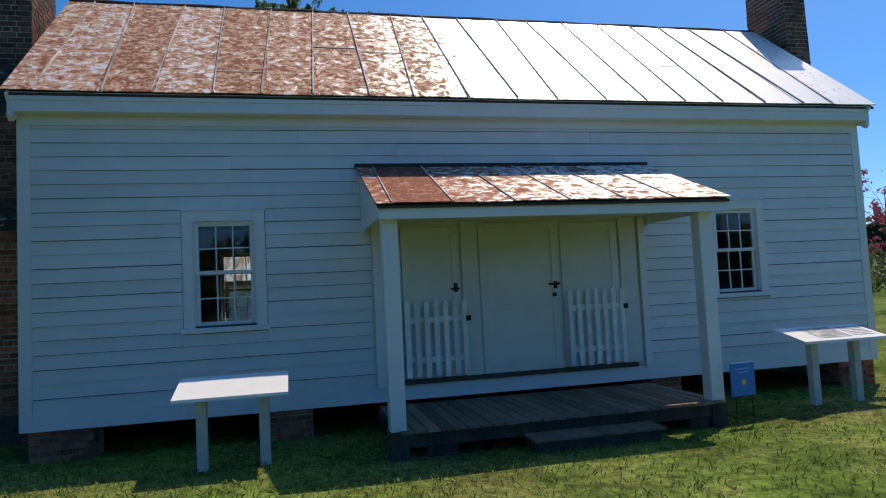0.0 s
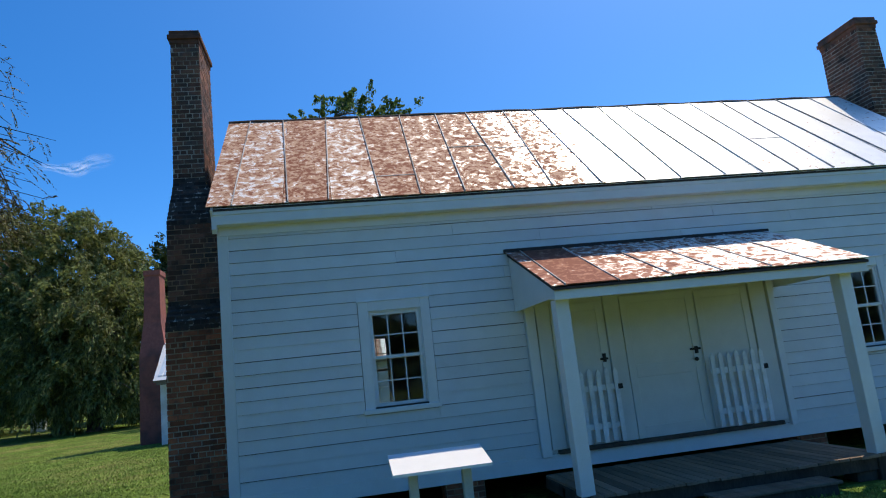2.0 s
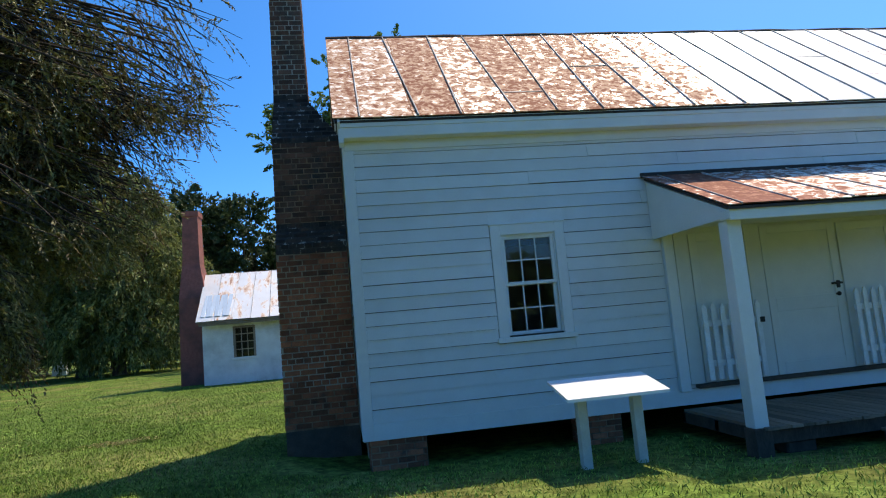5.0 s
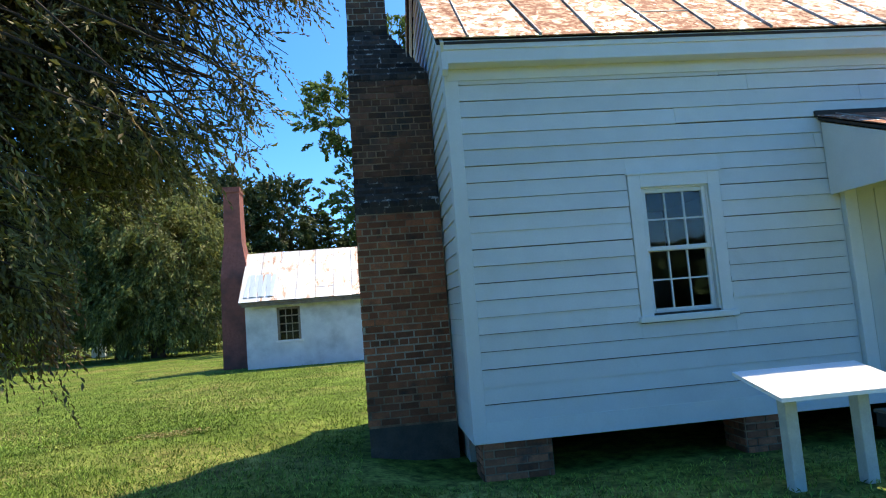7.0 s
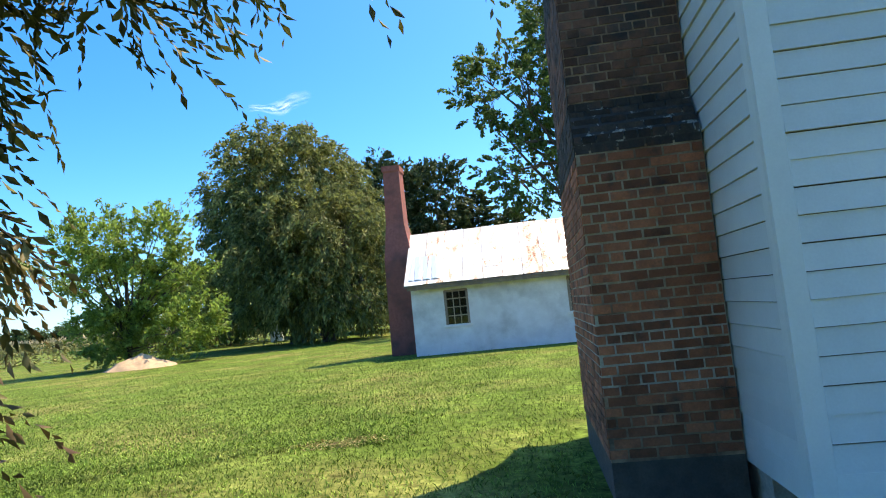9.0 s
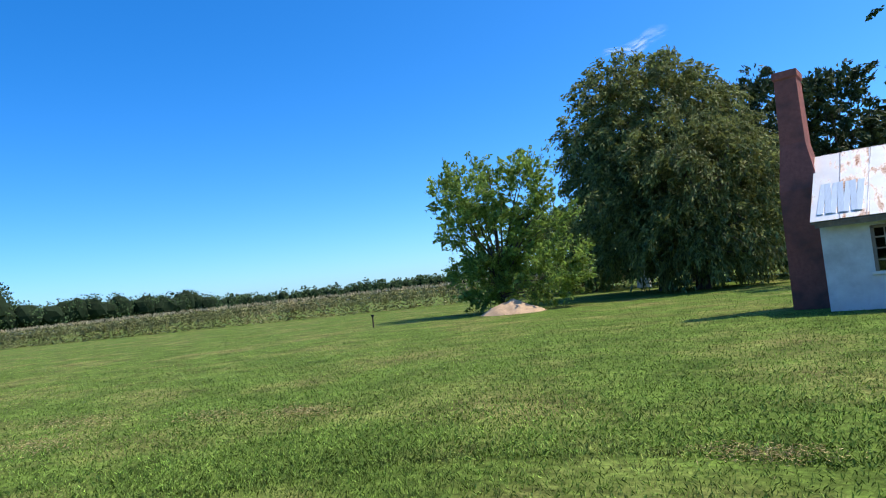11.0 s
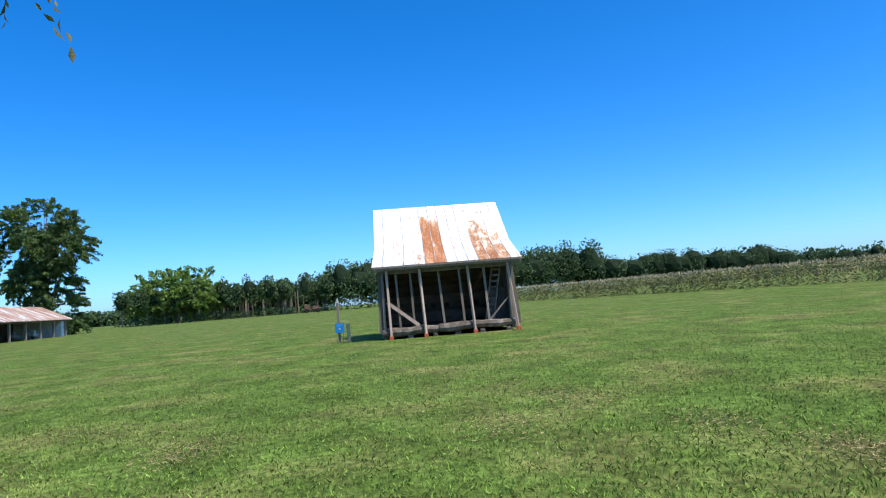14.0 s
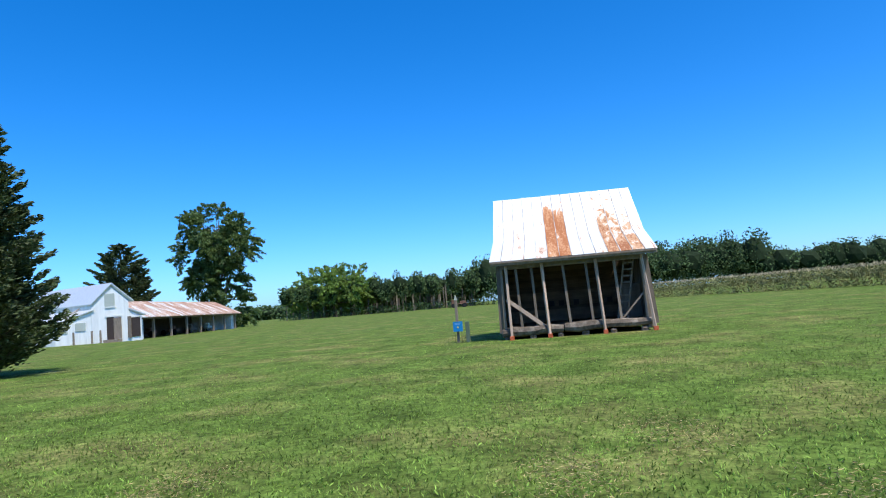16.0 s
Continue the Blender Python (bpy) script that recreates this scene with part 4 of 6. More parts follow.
# ---- whitewashed outbuilding behind the house ----
def outbuilding():
    x0, x1, y0, y1 = -5.48, 5.2, 18.55, 22.4
    b = thing("outbuilding", "long whitewashed outbuilding with white tin roof and red brick chimney", "outbuilding")
    wins = [(-4.32, -3.52, 0.98, 2.16), (-0.10, 0.62, 1.04, 2.22)]
    w = part("wall", wall_with_holes(x0, x1, -0.05, 2.42, y0, y0 + 0.25, wins), M["plaster"], b)
    part("wall", boxes((x0, y1 - 0.25, -0.05, x1, y1, 2.42)), M["plaster"], b)
    g = [(y0 + 0.25, -0.05), (y1 - 0.25, -0.05), (y1 - 0.25, 2.42), (20.47, 4.28), (y0 + 0.25, 2.42)]
    part("wall", prism(bmesh.new(), g, "x", x0, x0 + 0.25), M["plaster"], b)
    part("wall", prism(bmesh.new(), g, "x", x1 - 0.25, x1), M["plaster"], b)
    for (a, c, lo, hi) in wins:
        f = part("window", boxes((a - 0.02, y0 - 0.02, lo, a + 0.06, y0 + 0.1, hi), (c - 0.06, y0 - 0.02, lo, c + 0.02, y0 + 0.1, hi), (a, y0 - 0.02, hi - 0.06, c, y0 + 0.1, hi + 0.02)), M["grey_wood"], w, "barred small window in grey frame")
        part("sill", boxes((a - 0.1, y0 - 0.07, lo - 0.09, c + 0.1, y0 + 0.05, lo - 0.01), bevel=0.01), M["trim"], f)
        for k in range(1, 3):
            u = a + 0.06 + (c - a - 0.12) * k / 3
            part("bar", boxes((u - 0.014, y0 + 0.02, lo, u + 0.014, y0 + 0.05, hi - 0.06)), M["ladder_wood"], f)
        for k in range(1, 4):
            u = lo + (hi - lo) * k / 4
            part("bar", boxes((a + 0.05, y0 + 0.055, u - 0.018, c - 0.05, y0 + 0.08, u + 0.018)), M["ladder_wood"], f)
        part("pane", boxes((a + 0.05, y0 + 0.085, lo, c - 0.05, y0 + 0.09, hi - 0.05)), M["glass"], f).visible_shadow = False
    # dark sheet added behind the windows in place of an unlit room
    part("interior", boxes((x0 + 0.3, y0 + 1.4, 0, x1 - 0.3, y0 + 1.5, 2.4)), M["dark_wood"], b)
    r = part("roof", prism(bmesh.new(), [(18.12, 2.40), (20.47, 4.39), (22.82, 2.40), (22.82, 2.36), (20.47, 4.33), (18.12, 2.36)], "x", x0 - 0.13, x1 + 0.1), M["grey_wood"], b)
    xs = [x0 - 0.14 + 0.68 * k for k in range(16)] + [x1 + 0.12]
    tin_slope(r, "ob_tin", xs, (18.10, 2.44), (20.47, 4.43), random.Random(6))
    tin_slope(r, "ob_tin", [xs[0], xs[5], xs[10], xs[-1]], (22.84, 2.44), (20.47, 4.43), random.Random(6))
    for k in range(7):
        piece("patch_sheet", "cube", "pale_blue_tin", r, (x0 + 0.12 + 0.15 * k, 18.78, 3.046 + 0.008 * (k % 2)), (0.148, 1.35, 0.02), rx=math.degrees(math.atan2(1.99, 2.37)), ry=4 * (-1) ** k)
    part("fascia", boxes((x0 - 0.05, 18.16, 2.26, x1, 18.20, 2.40)), M["grey_wood"], b)
    bm = bmesh.new()
    st = [(-6.60, -5.50, 19.75, 21.25, -0.1), (-6.55, -5.50, 19.75, 21.25, 3.5), (-6.42, -5.74, 20.0, 20.95, 4.9), (-6.36, -5.76, 20.05, 20.9, 6.85), (-6.40, -5.72, 20.01, 20.94, 6.9), (-6.40, -5.72, 20.01, 20.94, 7.1)]
    rings = [[bm.verts.new(v) for v in ((a, c, z), (q, c, z), (q, d, z), (a, d, z))] for a, q, c, d, z in st]
    for p, q in zip(rings, rings[1:]):
        for k in range(4):
            bm.faces.new((p[k], p[(k + 1) % 4], q[(k + 1) % 4], q[k]))
    bm.faces.new(rings[-1])
    bmesh.ops.recalc_face_normals(bm, faces=bm.faces)
    part("chimney", bm, M["red_brick"], b, "tall tapering red brick chimney")


M["pale_blue_tin"] = mat("pale_blue_tin", (0.52, 0.62, 0.72), 0.4, 0.1, 4, 0.1, rnd=0, stretch=(6, 1, 1))
outbuilding()


# ---- open-fronted timber shed ----
def crib():
    s = thing("timber_shed", "open-fronted weathered timber shed propped by pale braces under rusty tin roof", "shed")
    XF, XB, Y0, Y1 = -34.4, -39.2, 0.36, 6.15
    rng = random.Random(9)
    # the front slope flares out at the eave, and the ridge is shorter than the eave
    EAVE, KNEE, RIDGE = (-33.85, 3.20), (-34.95, 4.10), (-36.9, 6.12)
    ENDS = ((0.0, 6.62), (0.17, 6.33), (0.20, 6.17))

    def slope_y(f, row):
        lo, hi = ENDS[row]
        return lo + (hi - lo) * f

    def sheet(f0, f1, lift, thick, inset=0.0):
        bm = bmesh.new()
        rings = []
        for row, (x, z) in enumerate((EAVE, KNEE, RIDGE)):
            a, b = slope_y(f0, row) + inset, slope_y(f1, row) - inset
            rings.append([bm.verts.new(v) for v in ((x, a, z + lift), (x, b, z + lift), (x, b, z + lift - thick), (x, a, z + lift - thick))])
        for p, q in zip(rings, rings[1:]):
            for k in range(4):
                bm.faces.new((p[k], p[(k + 1) % 4], q[(k + 1) % 4], q[k]))
        bm.faces.new(rings[0])
        bm.faces.new(rings[-1])
        bmesh.ops.recalc_face_normals(bm, faces=bm.faces)
        return bm

    r = part("roof", sheet(0.004, 0.996, -0.03, 0.06), M["grey_wood"], s)
    n = 14
    for k in range(n):
        key = "shed_rust" if k in (5, 6) else "shed_worn" if k in (10, 11, 12) else "shed_tin"
        part("roof_sheet", sheet(k / n, (k + 1) / n, rng.uniform(0.0, 0.012), 0.012, 0.004), M[key], r)
        if k:
            part("seam", sheet(k / n - 0.0022, k / n + 0.0022, 0.03, 0.03), M["seam"], r)
    piece("roof_sheet", "cube", "shed_tin", r, (-38.4, 3.185, 4.64), (math.hypot(3.05, 2.91), 6.0, 0.012), ry=-math.degrees(math.atan2(2.91, 3.05)))
    part("eave_board", boxes((-33.98, 0.05, 3.02, -33.93, 6.6, 3.16)), M["grey_wood"], s)
    # plank walls
    w = part("back_wall", boxes((XB, Y0, 0.3, XB + 0.03, Y1, 3.3)), M["inner_wood"], s)
    for k in range(18):
        z = 0.35 + k * 0.165
        piece("plank", "cube", "inner_wood", w, (XB + 0.05, (Y0 + Y1) / 2, z + 0.08), (0.03, Y1 - Y0, 0.155))
    for y, nm in ((Y0, "side_wall"), (Y1, "side_wall")):
        g = part(nm, prism(bmesh.new(), [(XF, 3.05), (XB, 3.05), (XB, 3.68), (-36.9, 6.03), (-34.95, 4.02), (XF, 3.58)], "y", y - 0.015, y + 0.015), M["grey_wood"], s)
        for k in range(19):
            x = XF - 0.12 - k * 0.255
            piece("plank", "cube", "grey_wood", g, (x - 0.12, y, 1.66 + rng.uniform(-0.05, 0.05)), (0.235, 0.03, 2.85))
    # two log sills and posts
    for ya, yb, za, zb, th in ((0.30, 1.75, 0.28, 0.32, 0.36), (1.60, 2.75, 0.34, 0.32, 0.33), (2.80, 4.60, 0.33, 0.38, 0.36), (4.55, 6.20, 0.38, 0.36, 0.30)):
        bm = bmesh.new()
        tube(bm, [(XF - 0.02 + rng.uniform(-0.03, 0.03), ya + (yb - ya) * f, za + (zb - za) * f + rng.uniform(-0.02, 0.02)) for f in (0, 0.3, 0.6, 1)], [th * 0.5, th * 0.6, th * 0.55, th * 0.48], 8)
        part("sill_log", bm, M["sill_wood"], s)
    part("sill_log", boxes((XB, Y0, 0.1, XB + 0.25, Y1, 0.4), (XB, Y0 - 0.1, 0.1, XF, Y0 + 0.12, 0.38), (XB, Y1 - 0.12, 0.1, XF, Y1 + 0.1, 0.38), bevel=0.03), M["grey_wood"], s)
    part("plate_beam", boxes((XF - 0.12, Y0, 2.86, XF + 0.05, Y1, 3.06), bevel=0.02), M["grey_wood"], s)
    part("floor_deck", boxes((XB, Y0, 0.40, XF - 0.1, Y1, 0.46)), M["dark_wood"], s)
    for y, top in ((0.42, 0.42), (1.10, 1.02), (1.72, 1.66), (3.05, 2.92), (3.95, 3.84), (5.05, 4.96), (6.05, 6.05)):
        bm = beam(bmesh.new(), (XF - 0.03, y, 0.42), (XF - 0.03, top, 2.9), 0.11, 0.10)
        part("stud", bm, M["grey_wood"], s)
    for y, top in ((0.66, 0.62), (2.18, 2.08), (4.35, 4.22), (6.28, 6.02)):
        p = part("prop", beam(bmesh.new(), (XF + 0.28, y, 0.06), (XF + 0.14, top, 3.0), 0.10, 0.08), M["new_wood"], s, "pale newer timber prop")
        part("foot", boxes((XF + 0.2, y - 0.09, -0.02, XF + 0.37, y + 0.09, 0.16), bevel=0.01), M["orange"], p, "rust orange metal foot")
    part("brace", beam(bmesh.new(), (XF - 0.02, 0.55, 1.65), (XF - 0.02, 2.05, 0.42), 0.17, 0.15), M["new_wood"], s)
    part("brace", beam(bmesh.new(), (XF - 0.06, 5.0, 0.42), (XF - 0.06, 6.0, 1.5), 0.14, 0.05), M["grey_wood"], s)
    for ya, yb, pw in ((0.16, 0.22, 0.17), (6.14, 5.94, 0.16), (6.31, 6.10, 0.19)):
        z = 0.22 + rng.uniform(0, 0.1)
        part("corner_plank", prism(bmesh.new(), [(ya, z), (ya + pw, z), (yb + pw, 3.02), (yb, 3.02)], "x", XF - 0.16, XF - 0.11), M["grey_wood"], s)
    LX = XF - 0.45
    lad = part("ladder", beam(beam(bmesh.new(), (LX - 0.25, 4.98, 0.46), (LX, 5.42, 2.95), 0.07, 0.05), (LX - 0.25, 5.36, 0.46), (LX, 5.80, 2.95), 0.07, 0.05), M["grey_wood"], s, "weathered ladder leaning inside")
    for k in range(9):
        t = 0.08 + k * 0.105
        part("rung", beam(bmesh.new(), (LX - 0.25 * (1 - t) + 0.03, 4.98 + 0.44 * t, 0.46 + 2.49 * t), (LX - 0.25 * (1 - t) + 0.03, 5.36 + 0.44 * t, 0.46 + 2.49 * t), 0.07, 0.06), M["grey_wood"], lad)
    pl = part("lower_panel", boxes((XF - 1.6, 5.2, 0.46, XF - 1.57, 6.1, 1.9)), M["grey_wood"], s)
    # no holes cut: dark plates on the planks carry the slots' shade as colour
    for y in (2.3, 2.75, 3.45, 5.0):
        part("wall_slot", boxes((XB + 0.066, y, 1.15, XB + 0.075, y + 0.25, 1.40)), M["dark_edge_opening"], w)
    for y in (0.5, 1.5, 2.6, 3.6, 4.7, 5.9):
        h = rng.uniform(0.11, 0.15)
        part("stone", boxes((XF - 0.15, y - h, -0.05, XF + 0.06, y + h, 0.18), (XF - 0.12, y - h * 0.7, 0.06, XF + 0.09, y + h * 0.8, 0.14), bevel=0.045), M["stone"], s)


crib()
yard_sign((-35.0, -1.62, 0), 0.40, 0.42, 0.47, 90, "small blue yard sign on wire legs beside a grey post")
p = thing("sign_post", "tall weathered grey post with pale pointed top", "post", at=(-35.2, -1.66, 0))
part("post", boxes((-0.055, -0.055, -0.1, 0.055, 0.055, 1.80), bevel=0.01), M["sign_post"], p)
part("post_cap", prism(bmesh.new(), [(-0.065, 1.80), (0.065, 1.80), (0.0, 2.02)], "x", -0.06, 0.06), M["post_green"], p)
p = thing("short_post", "short dark green square post beside the sign", "post", at=(-35.3, -1.25, 0))
part("post", boxes((-0.08, -0.08, -0.1, 0.08, 0.08, 0.85), bevel=0.01), M["short_post"], p)


# ---- far barn and long open shed ----
def barn():
    b = thing("barn", "white weathered plank barn with metal roof and dark-filled doorways", "barn", at=(-97, -56.3, 0), turn=0)
    # gable end towards +x; the body runs back at a slant
    def sk(x, y):
        return y + x * 2.4
    def slab(outline, xa, xb):
        bm = bmesh.new()
        a = [bm.verts.new((xa, sk(xa, y), z)) for y, z in outline]
        c = [bm.verts.new((xb, sk(xb, y), z)) for y, z in outline]
        bm.faces.new(a)
        bm.faces.new(c[::-1])
        for i in range(len(a)):
            bm.faces.new((a[i], c[i], c[(i + 1) % len(a)], a[(i + 1) % len(a)]))
        bmesh.ops.recalc_face_normals(bm, faces=bm.faces)
        return bm
    part("wall", slab([(-2.1, -0.1), (-2.1, 6.0), (-5.15, 8.4), (-8.2, 6.0), (-8.2, -0.1)], -6.5, 0), M["barn_white"], b, "white weathered plank gable wall")
    part("lean_wall", slab([(0, -0.1), (0, 3.6), (-2.1, 4.5), (-2.1, -0.1)], -5, -0.05), M["barn_white"], b)
    part("lean_wall", slab([(-8.2, -0.1), (-8.2, 4.7), (-14.3, 3.1), (-14.3, -0.1)], -6.5, -0.05), M["barn_white"], b)
    part("roof", slab([(-1.6, 5.75), (-5.15, 8.62), (-8.7, 5.75), (-8.7, 5.9), (-5.15, 8.8), (-1.6, 5.9)], -6.8, 0.25), M["barn_tin"], b, "pale metal gable roof")
    part("lean_roof", slab([(-8.0, 4.95), (-14.8, 3.15), (-14.8, 3.28), (-8.0, 5.1)], -6.8, 0.22), M["barn_tin"], b)
    part("lean_roof", slab([(0.3, 3.62), (-2.1, 4.65), (-2.1, 4.78), (0.3, 3.75)], -5.3, 0.2), M["barn_tin"], b)
    # doorways are flat panels; the shade inside is put into their colour
    for nm, (y0, y1, z0, z1), k in (("loft_door", (-5.95, -4.3, 5.2, 7.2), "post_green"), ("doorway", (-5.7, -4.5, 0.4, 3.7), "dark_edge_opening"), ("doorway", (-1.75, -0.35, 0.6, 3.4), "dark_edge_opening"), ("lean_window", (-10.9, -9.2, 2.0, 3.2), "post_green"), ("lean_window", (-13.6, -12.2, 1.8, 2.7), "post_green")):
        part(nm, boxes((-0.04, y0, z0, 0.05, y1, z1)), M[k], b)
    for y0, y1 in ((-4.5, -3.3), (-2.25, -1.7)):
        part("open_door", boxes((0.06, y0, 0.45, 0.16, y1, 3.6)), M["grey_wood"], b, "grey plank door standing open")
    for y0, y1, z in ((-5.85, -4.2, 5.1), (-5.9, -3.2, 3.75), (-2.0, -0.2, 3.5)):
        part("door_head", boxes((0.05, y0, z, 0.12, y1, z + 0.18)), M["trim"], b)
    part("door_step", boxes((0.0, -5.7, -0.1, 1.0, -3.3, 0.4)), M["grey_wood"], b)
    for y in (-6.4, -7.8, -10.8):
        part("fence_post", boxes((0.6, y, -0.1, 0.8, y + 0.2, 1.9)), M["grey_wood"], b)


def open_shed():
    s = thing("open_shed", "long open-fronted white shed with low rusty tin roof", "shed")
    A, B = Vector((-108, -61.5, 0)), Vector((-150, -67.4, 0))
    u = (B - A).normalized()
    n = Vector((-u.y, u.x, 0))
    if n.y > 0:
        n = -n
    A0 = A - u * 9
    def quad(p0, p1, d0, z0, d1, z1, thick):
        bm = bmesh.new()
        vs = []
        for dz in (0, thick):
            vs.append([bm.verts.new((*(p + n * d).xy, z + dz)) for p, d, z in ((p0, d0, z0), (p1, d0, z0), (p1, d1, z1), (p0, d1, z1))])
        a, c = vs
        bm.faces.new(a)
        bm.faces.new(c[::-1])
        for i in range(4):
            bm.faces.new((a[i], c[i], c[(i + 1) % 4], a[(i + 1) % 4]))
        bmesh.ops.recalc_face_normals(bm, faces=bm.faces)
        return bm
    part("roof", quad(A0, B + u * 1.2, -0.8, 3.35, 5.2, 6.3, 0.12), M["far_tin"], s, "rust-streaked low tin roof")
    part("roof", quad(A0, B + u * 1.2, 5.2, 6.3, 11, 3.4, 0.12), M["far_tin"], s)
    part("back_wall", quad(A0, B, 9.0, 0, 9.2, 0, 3.8), M["dark_wood"], s)
    part("end_wall", quad(B - u * 3.2, B, 0.2, 0, 9.0, 0, 3.6), M["plaster"], s)
    part("front_wall", quad(A0, A - u * 3.6, 0.0, 0, 0.2, 0, 3.4), M["plaster"], s)
    k = 7
    for i in range(k):
        p = A + (B - A) * i / (k - 1) * 0.97
        part("post", boxes((p.x - 0.17, p.y - 0.17, -0.1, p.x + 0.17, p.y + 0.17, 3.4)), M["grey_wood"], s)
    part("beam", quad(A0, B, -0.1, 3.1, 0.2, 3.1, 0.3), M["grey_wood"], s)
    rng = random.Random(2)
    for i, (name, key) in enumerate((("farm_implement", "rust_iron"), ("farm_cart", "rust_iron"), ("farm_machine", "grey_wood"), ("farm_tank", "post_green"))):
        p = A + (B - A) * (0.08 + 0.22 * i) + n * 2.5
        t = thing(name, "old rusty farm implement stored under the open shed", "implement", at=(p.x, p.y, 0), turn=rng.uniform(0, 90))
        part("body", boxes((-1.5, -0.5, 0.6, 1.5, 0.5, 1.1), (-0.3, -0.4, 1.1, 0.8, 0.4, 1.7), bevel=0.1), M[key], t)
        for wx in (-1.1, 1.1):
            bm = bmesh.new()
            bmesh.ops.create_cone(bm, cap_ends=True, segments=16, radius1=0.55, radius2=0.55, depth=0.2, matrix=pose(wx, -0.6, 0.55, 90))
            part("wheel", bm, M["iron"], t)


barn()
open_shed()


# ---- trees ----
def limb(bm, a, b, r, rng, sides=6, sag=0.0):
    a, b = Vector(a), Vector(b)
    L = (b - a).length
    pts = [a.lerp(b, t) + Vector((rng.uniform(-1, 1), rng.uniform(-1, 1), rng.uniform(-0.5, 1))) * L * 0.06 * (0 < t < 1) + Vector((0, 0, sag * L * t * (1 - t))) for t in (0, 0.3, 0.65, 1)]
    tube(bm, pts, [r, r * 0.75, r * 0.5, r * 0.15], sides)
    return pts


def spray_crown(blobs, twig, per, lift, droop, flat, gaps, lump, rng):
    """Leaf places and ways: sprays along short arching twigs, set in lumps near the outside of ellipsoids (centre, radii, number of twigs).
    gaps: how much of the crown stays open, in patches of lump metres; the twigs' feet come third."""
    pts, ways, feet = [], [], []
    for c, r, n in blobs:
        c, r = np.array(c, float), np.array(r, float)
        d = rng.normal(size=(n, 3))
        d /= np.linalg.norm(d, axis=1, keepdims=True)
        bulge = np.array([1 + 0.22 * noise.noise(Vector(v) * 2.3 + Vector(c)) for v in d])[:, None]
        a = c + d * r * bulge * rng.uniform(0.18, 1.0, (n, 1)) ** 0.45
        open_ = np.array([noise.noise(Vector(q) / lump) for q in a])
        a, d = a[open_ > gaps], d[open_ > gaps]
        n = len(a)
        out = d / r
        out /= np.linalg.norm(out, axis=1, keepdims=True)
        way = out * 0.8 + rng.normal(size=(n, 3)) * 0.45 + np.array((0, 0, lift))
        way /= np.linalg.norm(way, axis=1, keepdims=True)
        L = twig * rng.uniform(0.5, 1.3, (n, 1, 1))
        t = rng.uniform(0.0, 1.0, (n, per, 1))
        down = np.array((0, 0, -droop))
        q = a[:, None] + way[:, None] * L * t + down * L * t * t
        q += rng.normal(size=(n, per, 3)) * L * 0.20 * (1.1 - 0.7 * t) * np.array((1, 1, flat))
        w = way[:, None] + 2 * down * t + rng.normal(size=(n, per, 3)) * 0.55
        pts.append(q.reshape(-1, 3))
        ways.append(w.reshape(-1, 3))
        feet.append(a)
    return np.concatenate(pts), np.concatenate(ways), np.concatenate(feet)


def tree(name, label, base, height, blobs, leaf, material, twig=0.9, per=24, trunk=0.3, seed=1, lift=0.15, droop=0.2, flat=0.6, gaps=-0.15, lump=2.0,
         aspect=0.45, limbs=10, branches=60, category="tree", fork=0.6):
    """Tapered trunk, limbs into each lobe, branches to the twigs, and a crown of leaf sprays with gaps. Blobs are relative to the base."""
    rng = np.random.default_rng(seed)
    r2 = random.Random(seed)
    t = thing(name, label, category, at=base)
    p, way, feet = spray_crown(blobs, twig, per, lift, droop, flat, gaps, lump, rng)
    bm = bmesh.new()
    hs = height * 0.8
    tube(bm, [(0, 0, -0.2), (0.02, 0, height * 0.1), (0.1 * trunk, 0.3 * trunk, hs * 0.5), (0, 0, hs)], [trunk * 1.35, trunk, trunk * 0.7, trunk * 0.12], 9)
    nodes = [Vector((0, 0, hs * f)) for f in (0.25, 0.4, 0.55, 0.7, 0.85)]
    for k in range(limbs):
        c, r, n = blobs[k % len(blobs)]
        e = Vector(c) + Vector([r2.uniform(-0.6, 0.6) * v for v in r])
        z = min(r2.uniform(0.12, fork) * hs, max(0.3, e.z - 0.3))
        nodes += limb(bm, (0, 0, z), e, trunk * 0.42, r2, sag=0.15)[1:]
    for k in range(branches):
        e = Vector(feet[r2.randrange(len(feet))])
        a = min(nodes, key=lambda v: (v - e).length + (2.0 if v.z > e.z else 0.0))
        limb(bm, a, e, max(0.012, trunk * 0.10), r2, 4, sag=0.1)
    part("trunk", bm, M["bark"], t)
    ok = p[:, 2] > 0.12
    leaves("crown", p[ok], leaf, M[material], t, way[ok], aspect, rng)
    return t


def fronds(roots, ways, lengths, per, needle, rng):
    """Places and ways of scale leaves, set like a herringbone along many short twigs."""
    n = len(roots)
    ways = ways / (np.linalg.norm(ways, axis=1, keepdims=True) + 1e-9)
    side = np.cross(ways, rng.normal(size=(n, 3)))
    side /= np.linalg.norm(side, axis=1, keepdims=True) + 1e-9
    f = (np.arange(per) / (per - 1.0))[None, :, None]
    sg = np.where(np.arange(per) % 2, 1.0, -1.0)[None, :, None]
    L = lengths[:, None, None]
    p = roots[:, None] + ways[:, None] * L * f + np.array((0, 0, -0.25)) * L * f * f
    p = p + side[:, None] * sg * needle * 0.45 * (1.15 - 0.6 * f)
    w = ways[:, None] + side[:, None] * sg * 0.42 + np.array((0, 0, -0.35)) * f + rng.normal(size=(n, per, 3)) * 0.12
    return p.reshape(-1, 3), w.reshape(-1, 3)


